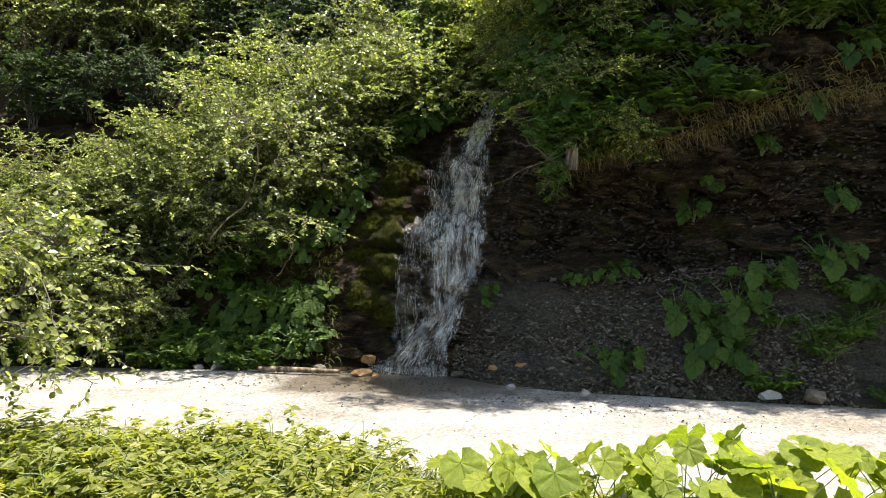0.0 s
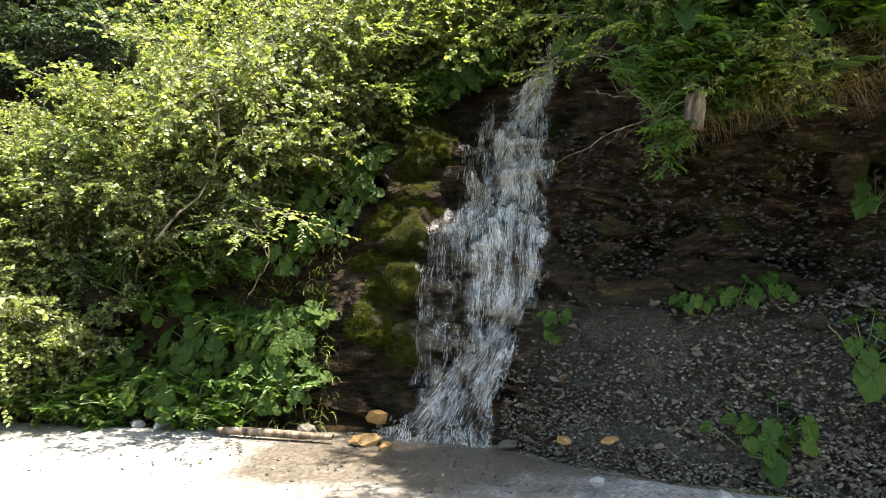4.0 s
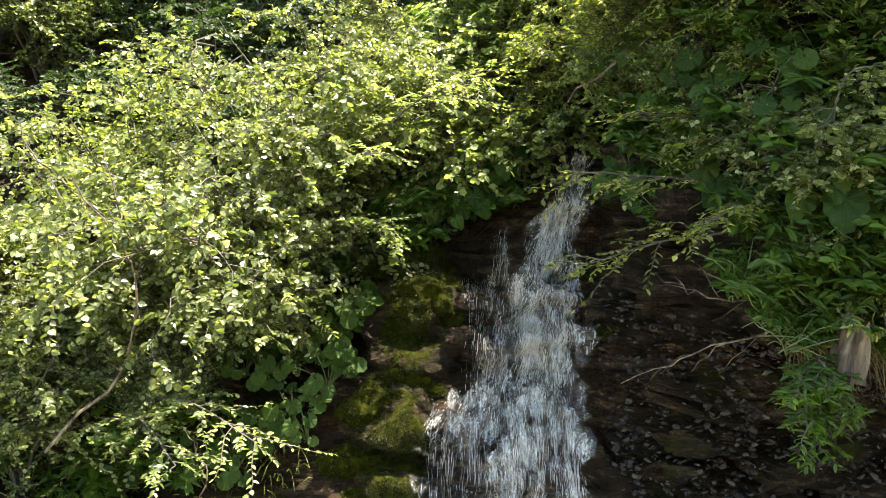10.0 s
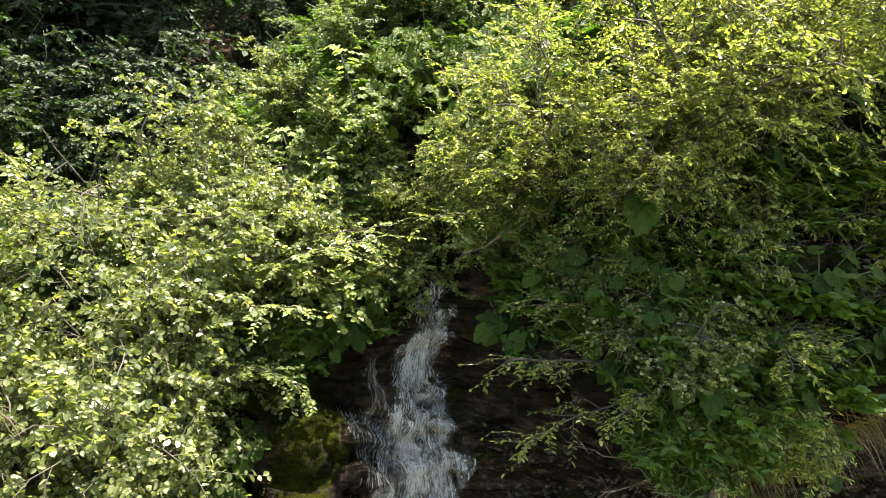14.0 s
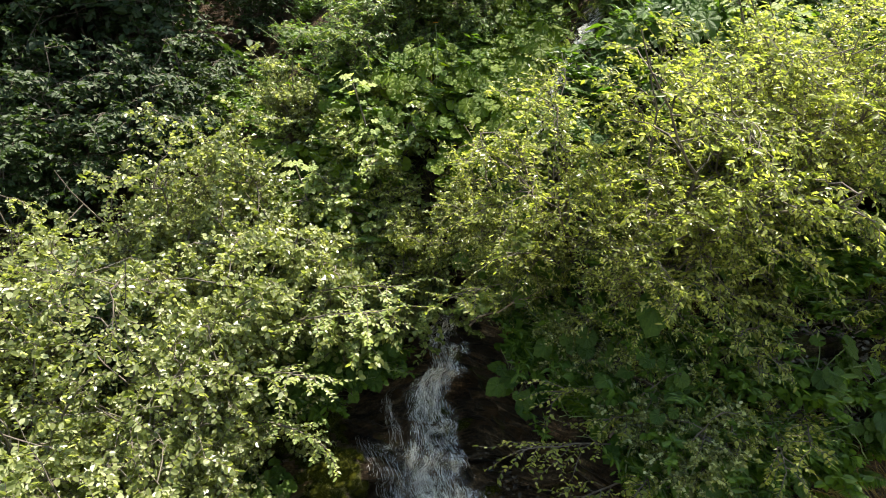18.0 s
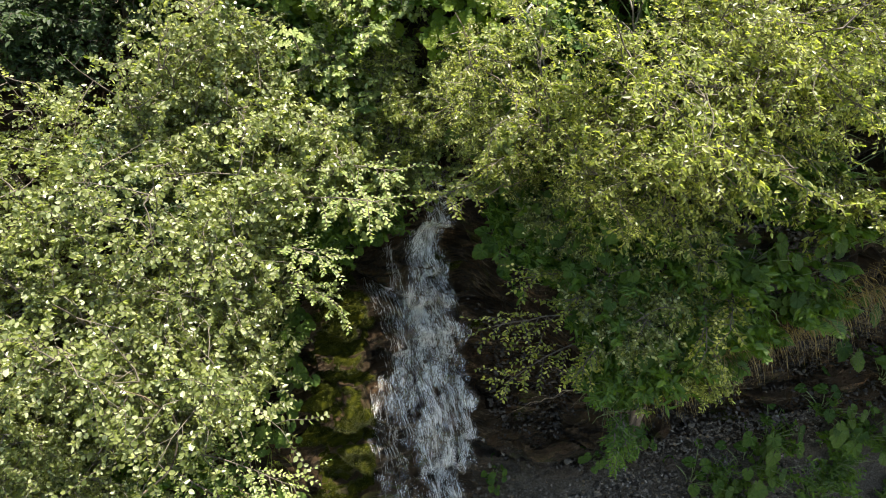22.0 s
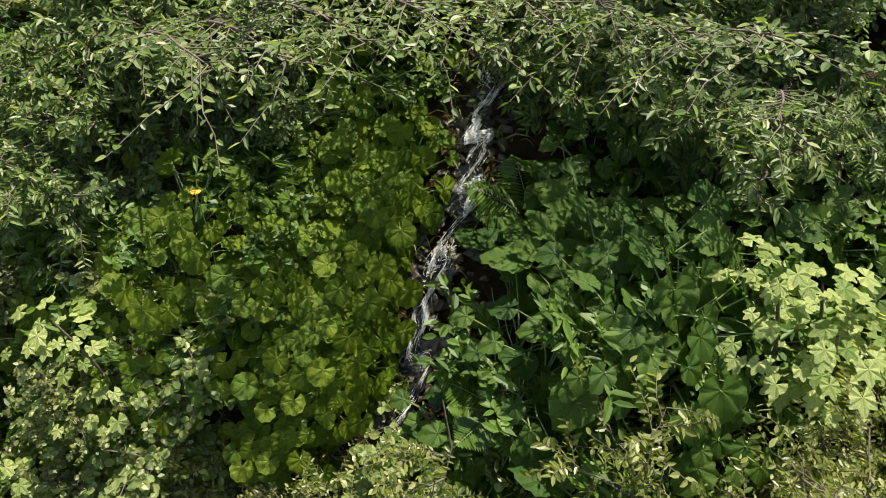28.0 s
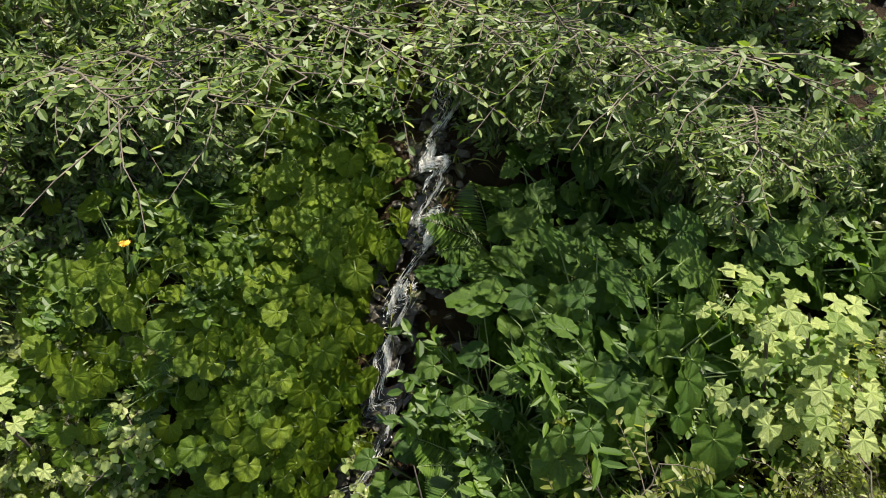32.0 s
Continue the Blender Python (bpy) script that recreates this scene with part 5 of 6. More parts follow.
for n, (a, b) in enumerate((((1.3, 7.95, 2.5), (1.02, 7.62, 2.40)), ((1.3, 7.95, 2.48), (1.12, 7.60, 2.30)), ((1.32, 7.95, 2.5), (1.25, 7.6, 2.36)), ((1.3, 7.95, 2.52), (1.15, 7.62, 2.46)), ((1.3, 7.92, 2.45), (1.18, 7.66, 2.2)))):
    bough(a, b, 270 + n, (0.05, 0.018), LEAF_HERB, 16, 13, 0.05, "green pinnate sprig hanging under the brow", 0.3)


# boughs of the willows above, reaching out over the stream
g = random.Random(61)
for n, (a, b) in enumerate((((0.9, 12.3, 7.1), (0.85, 10.6, 7.6)), ((1.2, 12.2, 7.2), (1.15, 10.45, 7.6)), ((1.5, 12.2, 7.2), (1.45, 10.4, 7.62)), ((1.9, 12.2, 7.2), (1.75, 10.3, 7.65)), ((2.2, 12.1, 7.2), (1.95, 10.35, 7.6)),
                            ((2.5, 12.1, 7.2), (2.25, 10.3, 7.65)), ((2.9, 11.8, 7.2), (2.4, 10.2, 7.55)), ((3.3, 11.2, 7.1), (2.3, 9.9, 7.7)), ((3.5, 10.8, 7.0), (2.45, 9.6, 7.65)), ((3.6, 10.4, 7.0), (2.5, 9.25, 7.75)), ((3.6, 10.2, 6.9), (2.75, 9.7, 7.15)), ((3.7, 9.9, 6.9), (2.8, 9.3, 7.3)),
                            ((1.7, 12.3, 7.3), (1.3, 10.8, 7.8)), ((2.4, 12.2, 7.3), (2.1, 10.9, 7.75)), ((3.0, 11.9, 7.3), (2.7, 10.7, 7.6)))):
    bough(a, b, 300 + n, (0.055, 0.019) if n % 3 else (0.045, 0.026), LEAF_GULLY, 24, 13, 0.12, "willow bough reaching out over the stream", 0.3, 0.013)


def rough_stub(name, at, lean, height, radius, seed):
    """A broken stump: an uneven body with roots flaring and a splintered top."""
    g = np.random.default_rng(seed)
    n, k = 30, 16
    V = []
    top = [1 + 0.22 * noise.noise(Vector((math.cos(i * 2 * math.pi / n) * 1.3, math.sin(i * 2 * math.pi / n) * 1.3, seed))) + 0.10 * g.normal() for i in range(n)]
    for j in range(k):
        t = j / (k - 1)
        for i in range(n):
            a = i * 2 * np.pi / n
            rib = noise.noise(Vector((math.cos(a) * 3.5, math.sin(a) * 3.5, t * 1.2 + seed)))
            r = radius * (1.0 + 0.7 * max(0, 0.4 - t) ** 1.5 * (1.5 + 2 * rib) + 0.55 * rib + 0.22 * noise.noise(Vector((math.cos(a) * 9, math.sin(a) * 9, t * 4)))) * (1 - 0.18 * t)
            V.append((math.cos(a) * r, math.sin(a) * r, height * t * (1 + (top[i] - 1) * t ** 2)))
    V.append((0, 0, height * 0.7))
    F = [(j * n + i, j * n + (i + 1) % n, (j + 1) * n + (i + 1) % n, (j + 1) * n + i) for j in range(k - 1) for i in range(n)]
    me = bpy.data.meshes.new(name)
    me.from_pydata(V, [], F + [((k - 1) * n + i, (k - 1) * n + (i + 1) % n, len(V) - 1) for i in range(n)])
    me.materials.append(DEADWOOD)
    ob = new(name, me)
    ob.matrix_world = Matrix.Translation(at) @ Euler(lean).to_matrix().to_4x4()
    return ob


tagged(rough_stub("tree_stump", (1.36, 7.80, 2.46), (0.12, 0.1, 0), 0.26, 0.07, 5), "broken rotting tree stump among leaves on the brow", "stump")


def twig(points, radius, label, seed, mat=None):
    g = np.random.default_rng(seed)
    P = np.array(points, float)
    t = np.linspace(0, len(P) - 1, 14)
    line = np.stack([np.interp(t, np.arange(len(P)), P[:, k]) for k in range(3)], 1) + g.normal(0, 0.012, (14, 3))
    d = unit(np.gradient(line, axis=0))
    side = arcs(g, line[4:12:2], d[4:12:2] + g.normal(0, 0.6, (4, 3)), 0.22, 5, 0.15, 0.3)
    ob = new("twig", np_mesh("twig", *joined([tubes(line[None], np.linspace(radius, radius * 0.3, 14)[None], 5), tubes(side, np.linspace(radius * 0.4, 0.001, 5)[None] * np.ones((4, 1)), 4)]), mat or DEADWOOD))
    return tagged(ob, label, "twig", "dead twigs")


twig([(1.45, 8.1, 2.72), (1.0, 8.3, 2.55), (0.52, 8.5, 2.32)], 0.008, "bare dead twig hanging from the brow", 1)
twig([(1.35, 8.1, 2.80), (0.95, 8.3, 2.78), (0.72, 8.5, 2.9)], 0.007, "bare dead twig hanging from the brow", 2)
twig([(-3.1, 9.3, 1.7), (-2.5, 9.2, 2.3), (-2.4, 9.1, 2.9), (-2.75, 9.0, 3.5)], 0.012, "bare pale stem in front of the thicket", 3)
twig([(-2.2, 9.3, 1.2), (-1.95, 9.15, 1.6), (-2.1, 9.1, 1.9)], 0.008, "bare pale stem in front of the thicket", 4)
twig([(0.95, 10.2, 5.05), (0.75, 9.9, 5.35), (0.6, 10.0, 5.7)], 0.010, "crooked bare twig over the stream", 5)
twig([(0.4, 9.5, 4.1), (0.8, 9.2, 4.35), (1.2, 9.0, 4.6)], 0.009, "crooked bare branch over the fall", 6)

# ---- water ----
bpy.context.view_layer.update()
GX, GZ = np.linspace(-1.6, 1.2, 71), np.linspace(0.0, 4.0, 121)
FACE = np.full((71, 121), 9.0)
for i, x in enumerate(GX):
    for j, z in enumerate(GZ):
        hit, place, _, _ = hillside.ray_cast((x, -2.0, max(z, 0.02)), (0, 1, 0))
        FACE[i, j] = place.y if hit else 9.0


def face_y(x, z):
    fx, fz = np.clip((x - GX[0]) / (GX[1] - GX[0]), 0, 69.999), np.clip((z - GZ[0]) / (GZ[1] - GZ[0]), 0, 119.999)
    i, j = fx.astype(int), fz.astype(int)
    u, v = fx - i, fz - j
    return (FACE[i, j] * (1 - u) + FACE[i + 1, j] * u) * (1 - v) + (FACE[i, j + 1] * (1 - u) + FACE[i + 1, j + 1] * u) * v


def streaks(seed, count, top, foot, length, radius, off=0.05, bow=0.0, core=0.0):
    """Short falling streaks of water between a top line and a foot line, each (x, z) to (x, z)."""
    count = int(count * 2.0)
    length = length * 0.75
    g = np.random.default_rng(seed)
    u, t0 = g.random(count * 3), g.random(count * 3) ** 0.9
    u = u * (1 - core) + core * np.clip(g.normal(0.6, 0.16, len(u)), 0, 1)
    thick = np.array([noise.noise(Vector((a * 7 * (1 + abs(top[1][0] - top[0][0])), b * 2.5, seed * 3.1))) + 0.6 * noise.noise(Vector((a * 23, b * 6, seed))) for a, b in zip(u, t0)])
    keep = np.argsort(-thick + g.normal(0, 0.22, len(u)))[:count]
    u, t0, thick = u[keep], t0[keep], thick[keep]
    k = 6
    (ax, az), (bx, bz) = top
    (cx, cz), (dx, dz) = foot
    x0, z0 = ax + (bx - ax) * u, az + (bz - az) * u
    x1, z1 = cx + (dx - cx) * u, cz + (dz - cz) * u
    run = np.hypot(x1 - x0, z1 - z0)
    L = length * g.uniform(0.15, 1.0, count) ** 1.5 / run
    t = np.clip(t0[:, None] + L[:, None] * np.linspace(-0.5, 0.5, k), 0, 1)
    x = 0.03 + x0[:, None] + (x1 - x0)[:, None] * t + g.normal(0, 0.018, (count, 1)) + np.cumsum(g.normal(0, 0.0012, (count, k)), 1)
    z = z0[:, None] + (z1 - z0)[:, None] * t + g.normal(0, 0.045, (count, 1))
    weave = u[:, None] * 9
    x = x + 0.005 * np.sin(z * 13 + weave)
    y = face_y(x, z)
    y = np.minimum(y, y.mean(1, keepdims=True) + 0.03) - off - bow * np.sin(np.pi * np.clip(t, 0, 1)) - np.abs(g.normal(0, 0.025, (count, 1)))
    shape = np.array([0.15, 0.8, 1, 0.9, 0.6, 0.1])
    return tubes(np.stack([x, y, z], -1), 0.25 * radius * (g.uniform(0.2, 1.0, (count, 1)) ** 2 * 1.5 + 0.9 * np.clip(thick, 0, 1)[:, None]) * shape, 4)


fall = thing("waterfall", Matrix.Identity(4), "thin white waterfall stepping down over dark mossy ledges", "waterfall", kind="structure")
for name, parts in (
    ("upper_cascade", [(1, 420, ((0.58, 3.80), (0.74, 3.84)), ((0.38, 3.30), (0.60, 3.30)), 0.12, 0.0055), (2, 800, ((0.34, 3.34), (0.60, 3.36)), ((0.05, 2.76), (0.56, 2.78)), 0.13, 0.0055, 0.04, 0.02, 0.3), (3, 80, ((-0.04, 3.18), (0.06, 3.18)), ((-0.12, 2.76), (0.02, 2.76)), 0.2, 0.0028)]),
    ("middle_cascade", [(4, 1300, ((0.0, 2.74), (0.56, 2.76)), ((-0.25, 2.02), (0.48, 2.04)), 0.13, 0.0052, 0.05, 0.03, 0.4), (5, 130, ((-0.30, 2.70), (0.0, 2.74)), ((-0.34, 2.05), (-0.10, 2.05)), 0.2, 0.003)]),
    ("ledge_foam", [(6, 400, ((-0.48, 1.92), (0.44, 2.06)), ((-0.62, 1.80), (0.48, 1.90)), 0.05, 0.006), (7, 300, ((-0.32, 2.78), (0.54, 2.80)), ((-0.32, 2.70), (0.54, 2.70)), 0.05, 0.0055)]),
    ("curtain", [(8, 330, ((-0.62, 1.86), (-0.05, 1.92)), ((-0.72, 0.45), (-0.10, 0.72)), 0.20, 0.0026, 0.08, 0.05), (9, 750, ((-0.12, 1.94), (0.46, 1.92)), ((-0.16, 0.95), (0.38, 1.35)), 0.18, 0.0042, 0.07, 0.04)]),
    ("chute", [(10, 1150, ((0.02, 1.02), (0.44, 1.46)), ((-0.95, 0.02), (-0.10, 0.03)), 0.16, 0.0048, 0.05, 0.03, 0.25)]),
    ("splash", [(12, 700, ((-1.0, 0.10), (-0.05, 0.10)), ((-1.05, 0.01), (0.0, 0.01)), 0.05, 0.005, 0.10)]),
):
    under(name, np_mesh(name, *joined([streaks(*p) for p in parts]), WHITE_WATER), fall)


def veil(top, foot, off, seed):
    """A thin torn sheet of falling water close to the rock."""
    u, t = np.meshgrid(np.linspace(0, 1, 40), np.linspace(0, 1, 50), indexing="ij")
    (ax, az), (bx, bz) = top
    (cx, cz), (dx, dz) = foot
    x = (ax + (bx - ax) * u) * (1 - t) + (cx + (dx - cx) * u) * t + 0.02 * np.sin(t * 9 + seed) + 0.03
    z = (az + (bz - az) * u) * (1 - t) + (cz + (dz - cz) * u) * t
    torn = 0.05 * np.sin(u * 23 + seed) + 0.04 * np.sin(u * 51 + 2 * seed)
    z = z + torn * (np.exp(-t * 9) + np.exp((t - 1) * 9))
    x = x + 0.05 * np.sin(t * 14 + seed * 2) * (2 * u - 1) ** 3
    y = face_y(x, z) - off - 0.03 * np.abs(np.sin(u * 17 + t * 5 + seed))
    i, j = np.meshgrid(np.arange(39), np.arange(49), indexing="ij")
    k = i * 50 + j
    return np.stack([x, y, z], -1).reshape(-1, 3), np.stack([k, k + 50, k + 51, k + 1], -1).reshape(-1, 4)


for part_name, off, turn in (("veil", 0.05, 0), ("veil", 0.085, 7)):
    under(part_name, np_mesh("fall_veil", *joined([
        veil(((0.56, 3.84), (0.76, 3.88)), ((0.34, 3.22), (0.62, 3.24)), off, 1 + turn), veil(((0.32, 3.38), (0.62, 3.40)), ((0.04, 2.66), (0.58, 2.70)), off, 2 + turn),
        veil(((-0.06, 2.80), (0.58, 2.82)), ((-0.28, 1.90), (0.50, 1.95)), off + 0.01, 3 + turn), veil(((-0.50, 1.96), (0.48, 2.04)), ((-0.64, 1.62), (0.46, 1.64)), off + 0.02, 4 + turn),
        veil(((-0.16, 1.94), (0.48, 1.94)), ((-0.2, 0.85), (0.38, 1.25)), off + 0.03, 5 + turn), veil(((0.0, 1.10), (0.44, 1.48)), ((-0.92, 0.02), (-0.10, 0.03)), off + 0.01, 6 + turn)]), VEIL), fall)
under("thin_veil", np_mesh("fall_thin_veil", *veil(((-0.64, 1.86), (-0.10, 1.92)), ((-0.72, 0.40), (-0.12, 0.66)), 0.09, 9), THIN_VEIL), fall)


def stream_streaks(seed, count, radius, width):
    g = np.random.default_rng(seed)
    sx, ss = np.array([q[0] for q in STREAM]), np.array([q[1] for q in STREAM])
    t0, u = g.random(count * 5), g.normal(0, 1, count * 5)
    thick = np.array([noise.noise(Vector((a * 16, b * 0.8, 5.5))) + 0.5 * noise.noise(Vector((a * 50, b * 2, 1.5))) for a, b in zip(t0, u)])
    keep = np.argsort(-thick + g.normal(0, 0.15, len(u)))[:count]
    t0, u, thick = t0[keep, None], u[keep, None], thick[keep, None]
    t = np.clip(t0 + g.uniform(0.004, 0.02, (count, 1)) * np.linspace(-0.5, 0.5, 6), 0, 1) * (len(sx) - 1)
    bend = 0.05 * np.sin(t * 4.1) + 0.03 * np.sin(t * 9.7 + 1)
    x = np.interp(t, np.arange(len(sx)), sx) + width * (0.5 + np.clip(thick, 0, 0.6)) * u + bend + np.cumsum(g.normal(0, 0.004, (count, 6)), 1)
    s = np.interp(t, np.arange(len(sx)), ss)
    p = slope(x, s) + [0, -0.05, 0.06]
    p[..., 2] += g.uniform(0, 0.05, (count, 1))
    return tubes(p, radius * (g.uniform(0.3, 1.0, (count, 1)) + np.clip(thick, 0, 1)) * np.array([0.1, 0.8, 1, 0.9, 0.6, 0.1]), 4)


stream = thing("stream", Matrix.Identity(4), "narrow white-flecked stream running down the leafy gully", "stream", kind="structure")
g = np.random.default_rng(31)
su = np.linspace(0, len(STREAM) - 1, 120)
mid = np.interp(su, np.arange(len(STREAM)), [q[0] for q in STREAM]) + 0.05 * np.sin(su * 4.1) + 0.03 * np.sin(su * 9.7 + 1)
lev = np.interp(su, np.arange(len(STREAM)), [q[1] for q in STREAM])
across = np.linspace(-1, 1, 9)
RX = mid[:, None] + across[None] * (0.10 + 0.03 * np.sin(su * 7.3))[:, None]
RP = slope(RX, np.repeat(lev[:, None], 9, 1)) + [0, -0.02, 0.035] + g.normal(0, 0.008, (120, 9, 3))
ri, rj = np.meshgrid(np.arange(119), np.arange(8), indexing="ij")
rk = ri * 9 + rj
under("rapid", np_mesh("stream_rapid", RP.reshape(-1, 3), np.stack([rk, rk + 9, rk + 10, rk + 1], -1).reshape(-1, 4), RAPID), stream)
under("current", np_mesh("stream_current", *stream_streaks(30, 2600, 0.0013, 0.04), WHITE_WATER), stream)


def sheet(name, outline, z, mat, label):
    me = bpy.data.meshes.new(name)
    bm = bmesh.new()
    bm.faces.new([bm.verts.new((x, y, z)) for x, y in outline])
    bm.to_mesh(me)
    bm.free()
    me.materials.append(mat)
    return tagged(new(name, me), label, "water", kind="structure")


edge = [(x, far_edge(x) + 0.12) for x in np.linspace(-2.2, 5.5, 40)]
back = [(x, far_edge(x) - 0.16 - 0.22 * math.exp(-((x + 0.3) / 0.9) ** 2) - 0.07 * math.sin(x * 3.1) - 0.05 * math.sin(x * 7.7)) for x in np.linspace(5.5, -2.2, 60)]
sheet("water", edge + back, 0.012, POOL, "shallow wet runnel along the foot of the rock")

# ---- stones ----


def stone_mesh(name, seed, mat, size=(1, 1, 0.6), count=16):
    g = random.Random(seed)
    bm = bmesh.new()
    for _ in range(count):
        v = Vector((g.gauss(0, 1), g.gauss(0, 1), g.gauss(0, 1))).normalized() * g.uniform(0.8, 1.0)
        bm.verts.new((v.x * size[0], v.y * size[1], v.z * size[2]))
    res = bmesh.ops.convex_hull(bm, input=bm.verts)
    bmesh.ops.delete(bm, geom=[v for v in bm.verts if not v.link_faces], context="VERTS")
    me = bpy.data.meshes.new(name)
    bm.to_mesh(me)
    bm.free()
    me.materials.append(mat)
    return me


FLAKES = [stone_mesh("flake_%s" % "abcdef"[i], 300 + i, STONE, (1, 0.75, 0.45)) for i in range(6)]
SLABS = [stone_mesh("slab_%s" % "abcd"[i], 320 + i, ROCK, (1, 0.55, 0.4), 20) for i in range(4)]


def any_turn(g):
    return Euler((g.uniform(-0.6, 0.6), g.uniform(-0.6, 0.6), g.uniform(0, 6.28))).to_matrix().to_4x4()


g = random.Random(41)
scree = thing("scree", Matrix.Identity(4), "grey scree of loose angular stones below the rock", "scree", kind="structure")
for n in range(300):
    x = g.uniform(0.25, 3.6)
    s = g.uniform(0.1, 2.2) ** 1.1
    p = on(x, s) + Vector((0, -0.03, 0.02))
    st = under("stone", g.choice(FLAKES), scree)
    st.matrix_basis = Matrix.Translation(p) @ any_turn(g) @ Matrix.Scale(0.018 + 0.045 * g.random() ** 3, 4)


def pebbles(name, places, lo, hi, label, seed, mat=None):
    g = np.random.default_rng(seed)
    pieces = []
    for n, p in enumerate(places):
        me = FLAKES[n % 6]
        V = np.array([v.co for v in me.vertices])
        F = np.array([q.vertices[:] for q in me.polygons])
        m = np.array(any_turn(rng))[:3, :3] * (lo + (hi - lo) * g.random() ** 2.5)
        pieces.append((V @ m.T + p, F))
    return tagged(new(name, np_mesh(name, *joined(pieces), mat or STONE, False)), label, "gravel", kind="stuff")


g2 = np.random.default_rng(42)
px, ps = g2.uniform(0.1, 4.2, 16000), g2.uniform(0.0, 2.3, 16000)
low = ps < 1.2 + 0.42 * px + g2.normal(0, 0.28, 16000)
px, ps = px[low], ps[low]
pebbles("gravel", slope(px, ps) + [0, -0.02, 0.015], 0.008, 0.030, "small broken stones of the scree", 1)
px = g2.normal(0.0, 1.7, 1300)
py = np.interp(px, SX, SP[:, 0, 0]) - np.abs(g2.normal(0.0, 0.75, 1300))
pebbles("gravel", np.stack([px, py, np.full(1300, 0.018)], 1), 0.006, 0.022, "loose gravel on the wet roadside", 2)
px = g2.uniform(-5, 5, 700)
py = np.interp(px, SX, SP[:, 0, 0]) - g2.uniform(0, 4.0, 700)
pebbles("gravel", np.stack([px, py, np.full(700, 0.018)], 1), 0.005, 0.015, "loose gravel on the road", 3)
sx, ss = np.array([q[0] for q in STREAM])[::-1], np.array([q[1] for q in STREAM])[::-1]
px = g2.uniform(0.9, 3.3, 900)
pebbles("gravel", slope(px, np.interp(px, sx, ss) + g2.normal(0, 0.04, 900)) + [0, -0.02, 0.0], 0.015, 0.075, "dark wet stones of the stream bed", 4, WETSTONE)

for n, (p, sc, mat, label) in enumerate((
    ((-1.02, 8.72, 0.05), (0.16, 0.11, 0.07), OCHRE, "ochre-stained stone at the foot of the fall"), ((-0.85, 8.62, 0.03), (0.10, 0.07, 0.04), OCHRE, "ochre-stained stone at the foot of the fall"), ((-0.98, 9.0, 0.18), (0.13, 0.10, 0.08), OCHRE, "ochre-stained stone at the foot of the fall"),
    ((0.85, 7.98, 0.28), (0.10, 0.05, 0.03), OCHRE, "rusty flat stone on the scree"), ((0.55, 8.25, 0.2), (0.08, 0.05, 0.04), OCHRE, "rusty flat stone on the scree"),
    ((-2.72, 9.22, 0.09), (0.12, 0.09, 0.11), PALE, "pale grey stone at the roadside"), ((-2.95, 9.15, 0.05), (0.16, 0.08, 0.06), PALE, "pale grey stone at the roadside"), ((-3.2, 9.2, 0.04), (0.09, 0.07, 0.05), PALE, "pale grey stone at the roadside"),
    ((2.35, 8.1, 1.12), (0.12, 0.08, 0.07), ROCK, "dark brown boulder at the top of the scree"), ((1.9, 8.25, 1.2), (0.08, 0.06, 0.05), ROCK, "small dark brown boulder at the top of the scree"), ((0.7, 7.62, 0.1), (0.07, 0.06, 0.04), PALE, "pale stone at the edge of the runnel"), ((1.45, 7.42, 0.08), (0.09, 0.07, 0.05), PALE, "pale stone at the edge of the runnel"),
    ((3.3, 7.2, 0.1), (0.14, 0.1, 0.07), PALE, "pale stone at the edge of the runnel"), ((3.7, 7.1, 0.12), (0.18, 0.12, 0.09), STONE, "grey stone at the edge of the runnel"), ((-1.6, 9.0, 0.06), (0.12, 0.09, 0.06), STONE, "dark stone by the runnel"), ((0.15, 8.62, 0.06), (0.11, 0.08, 0.05), STONE, "wet stone at the foot of the fall"))):
    ob = new("stone", stone_mesh("stone", 400 + n, mat, (1, 1, 1), 22))
    ob.matrix_world = Matrix.Translation(p) @ Matrix.Rotation(n * 1.3, 4, "Z") @ Matrix.Diagonal((*sc, 1))
    tagged(ob, label, "stone", "stones at the roadside")

log = new("log", np_mesh("log", *tubes(np.array([[(-2.35, 8.92, 0.07), (-2.0, 8.86, 0.075), (-1.65, 8.80, 0.07), (-1.3, 8.72, 0.075)]]), np.array([[0.03, 0.036, 0.034, 0.022]]), 9), DEADWOOD))
tagged(log, "dark wet rotten log lying at the roadside", "log")

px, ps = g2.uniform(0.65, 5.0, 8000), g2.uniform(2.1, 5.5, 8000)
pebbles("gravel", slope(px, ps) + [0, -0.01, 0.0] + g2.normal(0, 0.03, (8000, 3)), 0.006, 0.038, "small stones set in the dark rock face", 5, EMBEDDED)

# rock slabs standing out of the face
for n in range(90):
    x = g.uniform(-1.2, 6.5)
    s = g.uniform(1.6, 5.6) if x > 0.6 else g.uniform(0.2, 6.5)
    if -0.8 < x < 0.75:
        continue
    p = on(x, s)
    rk = under("rock", g.choice(SLABS), hillside)
    k = 0.07 + 0.16 * g.random() ** 2
    rk.matrix_basis = Matrix.Translation(p + Vector((0, 0.02, 0))) @ Euler((g.uniform(-0.5, 0.5), 0.3 + g.uniform(-0.35, 0.35), g.uniform(-0.8, 0.8))).to_matrix().to_4x4() @ Matrix.Diagonal((k * 1.3, k, k * g.uniform(0.6, 1.1), 1))

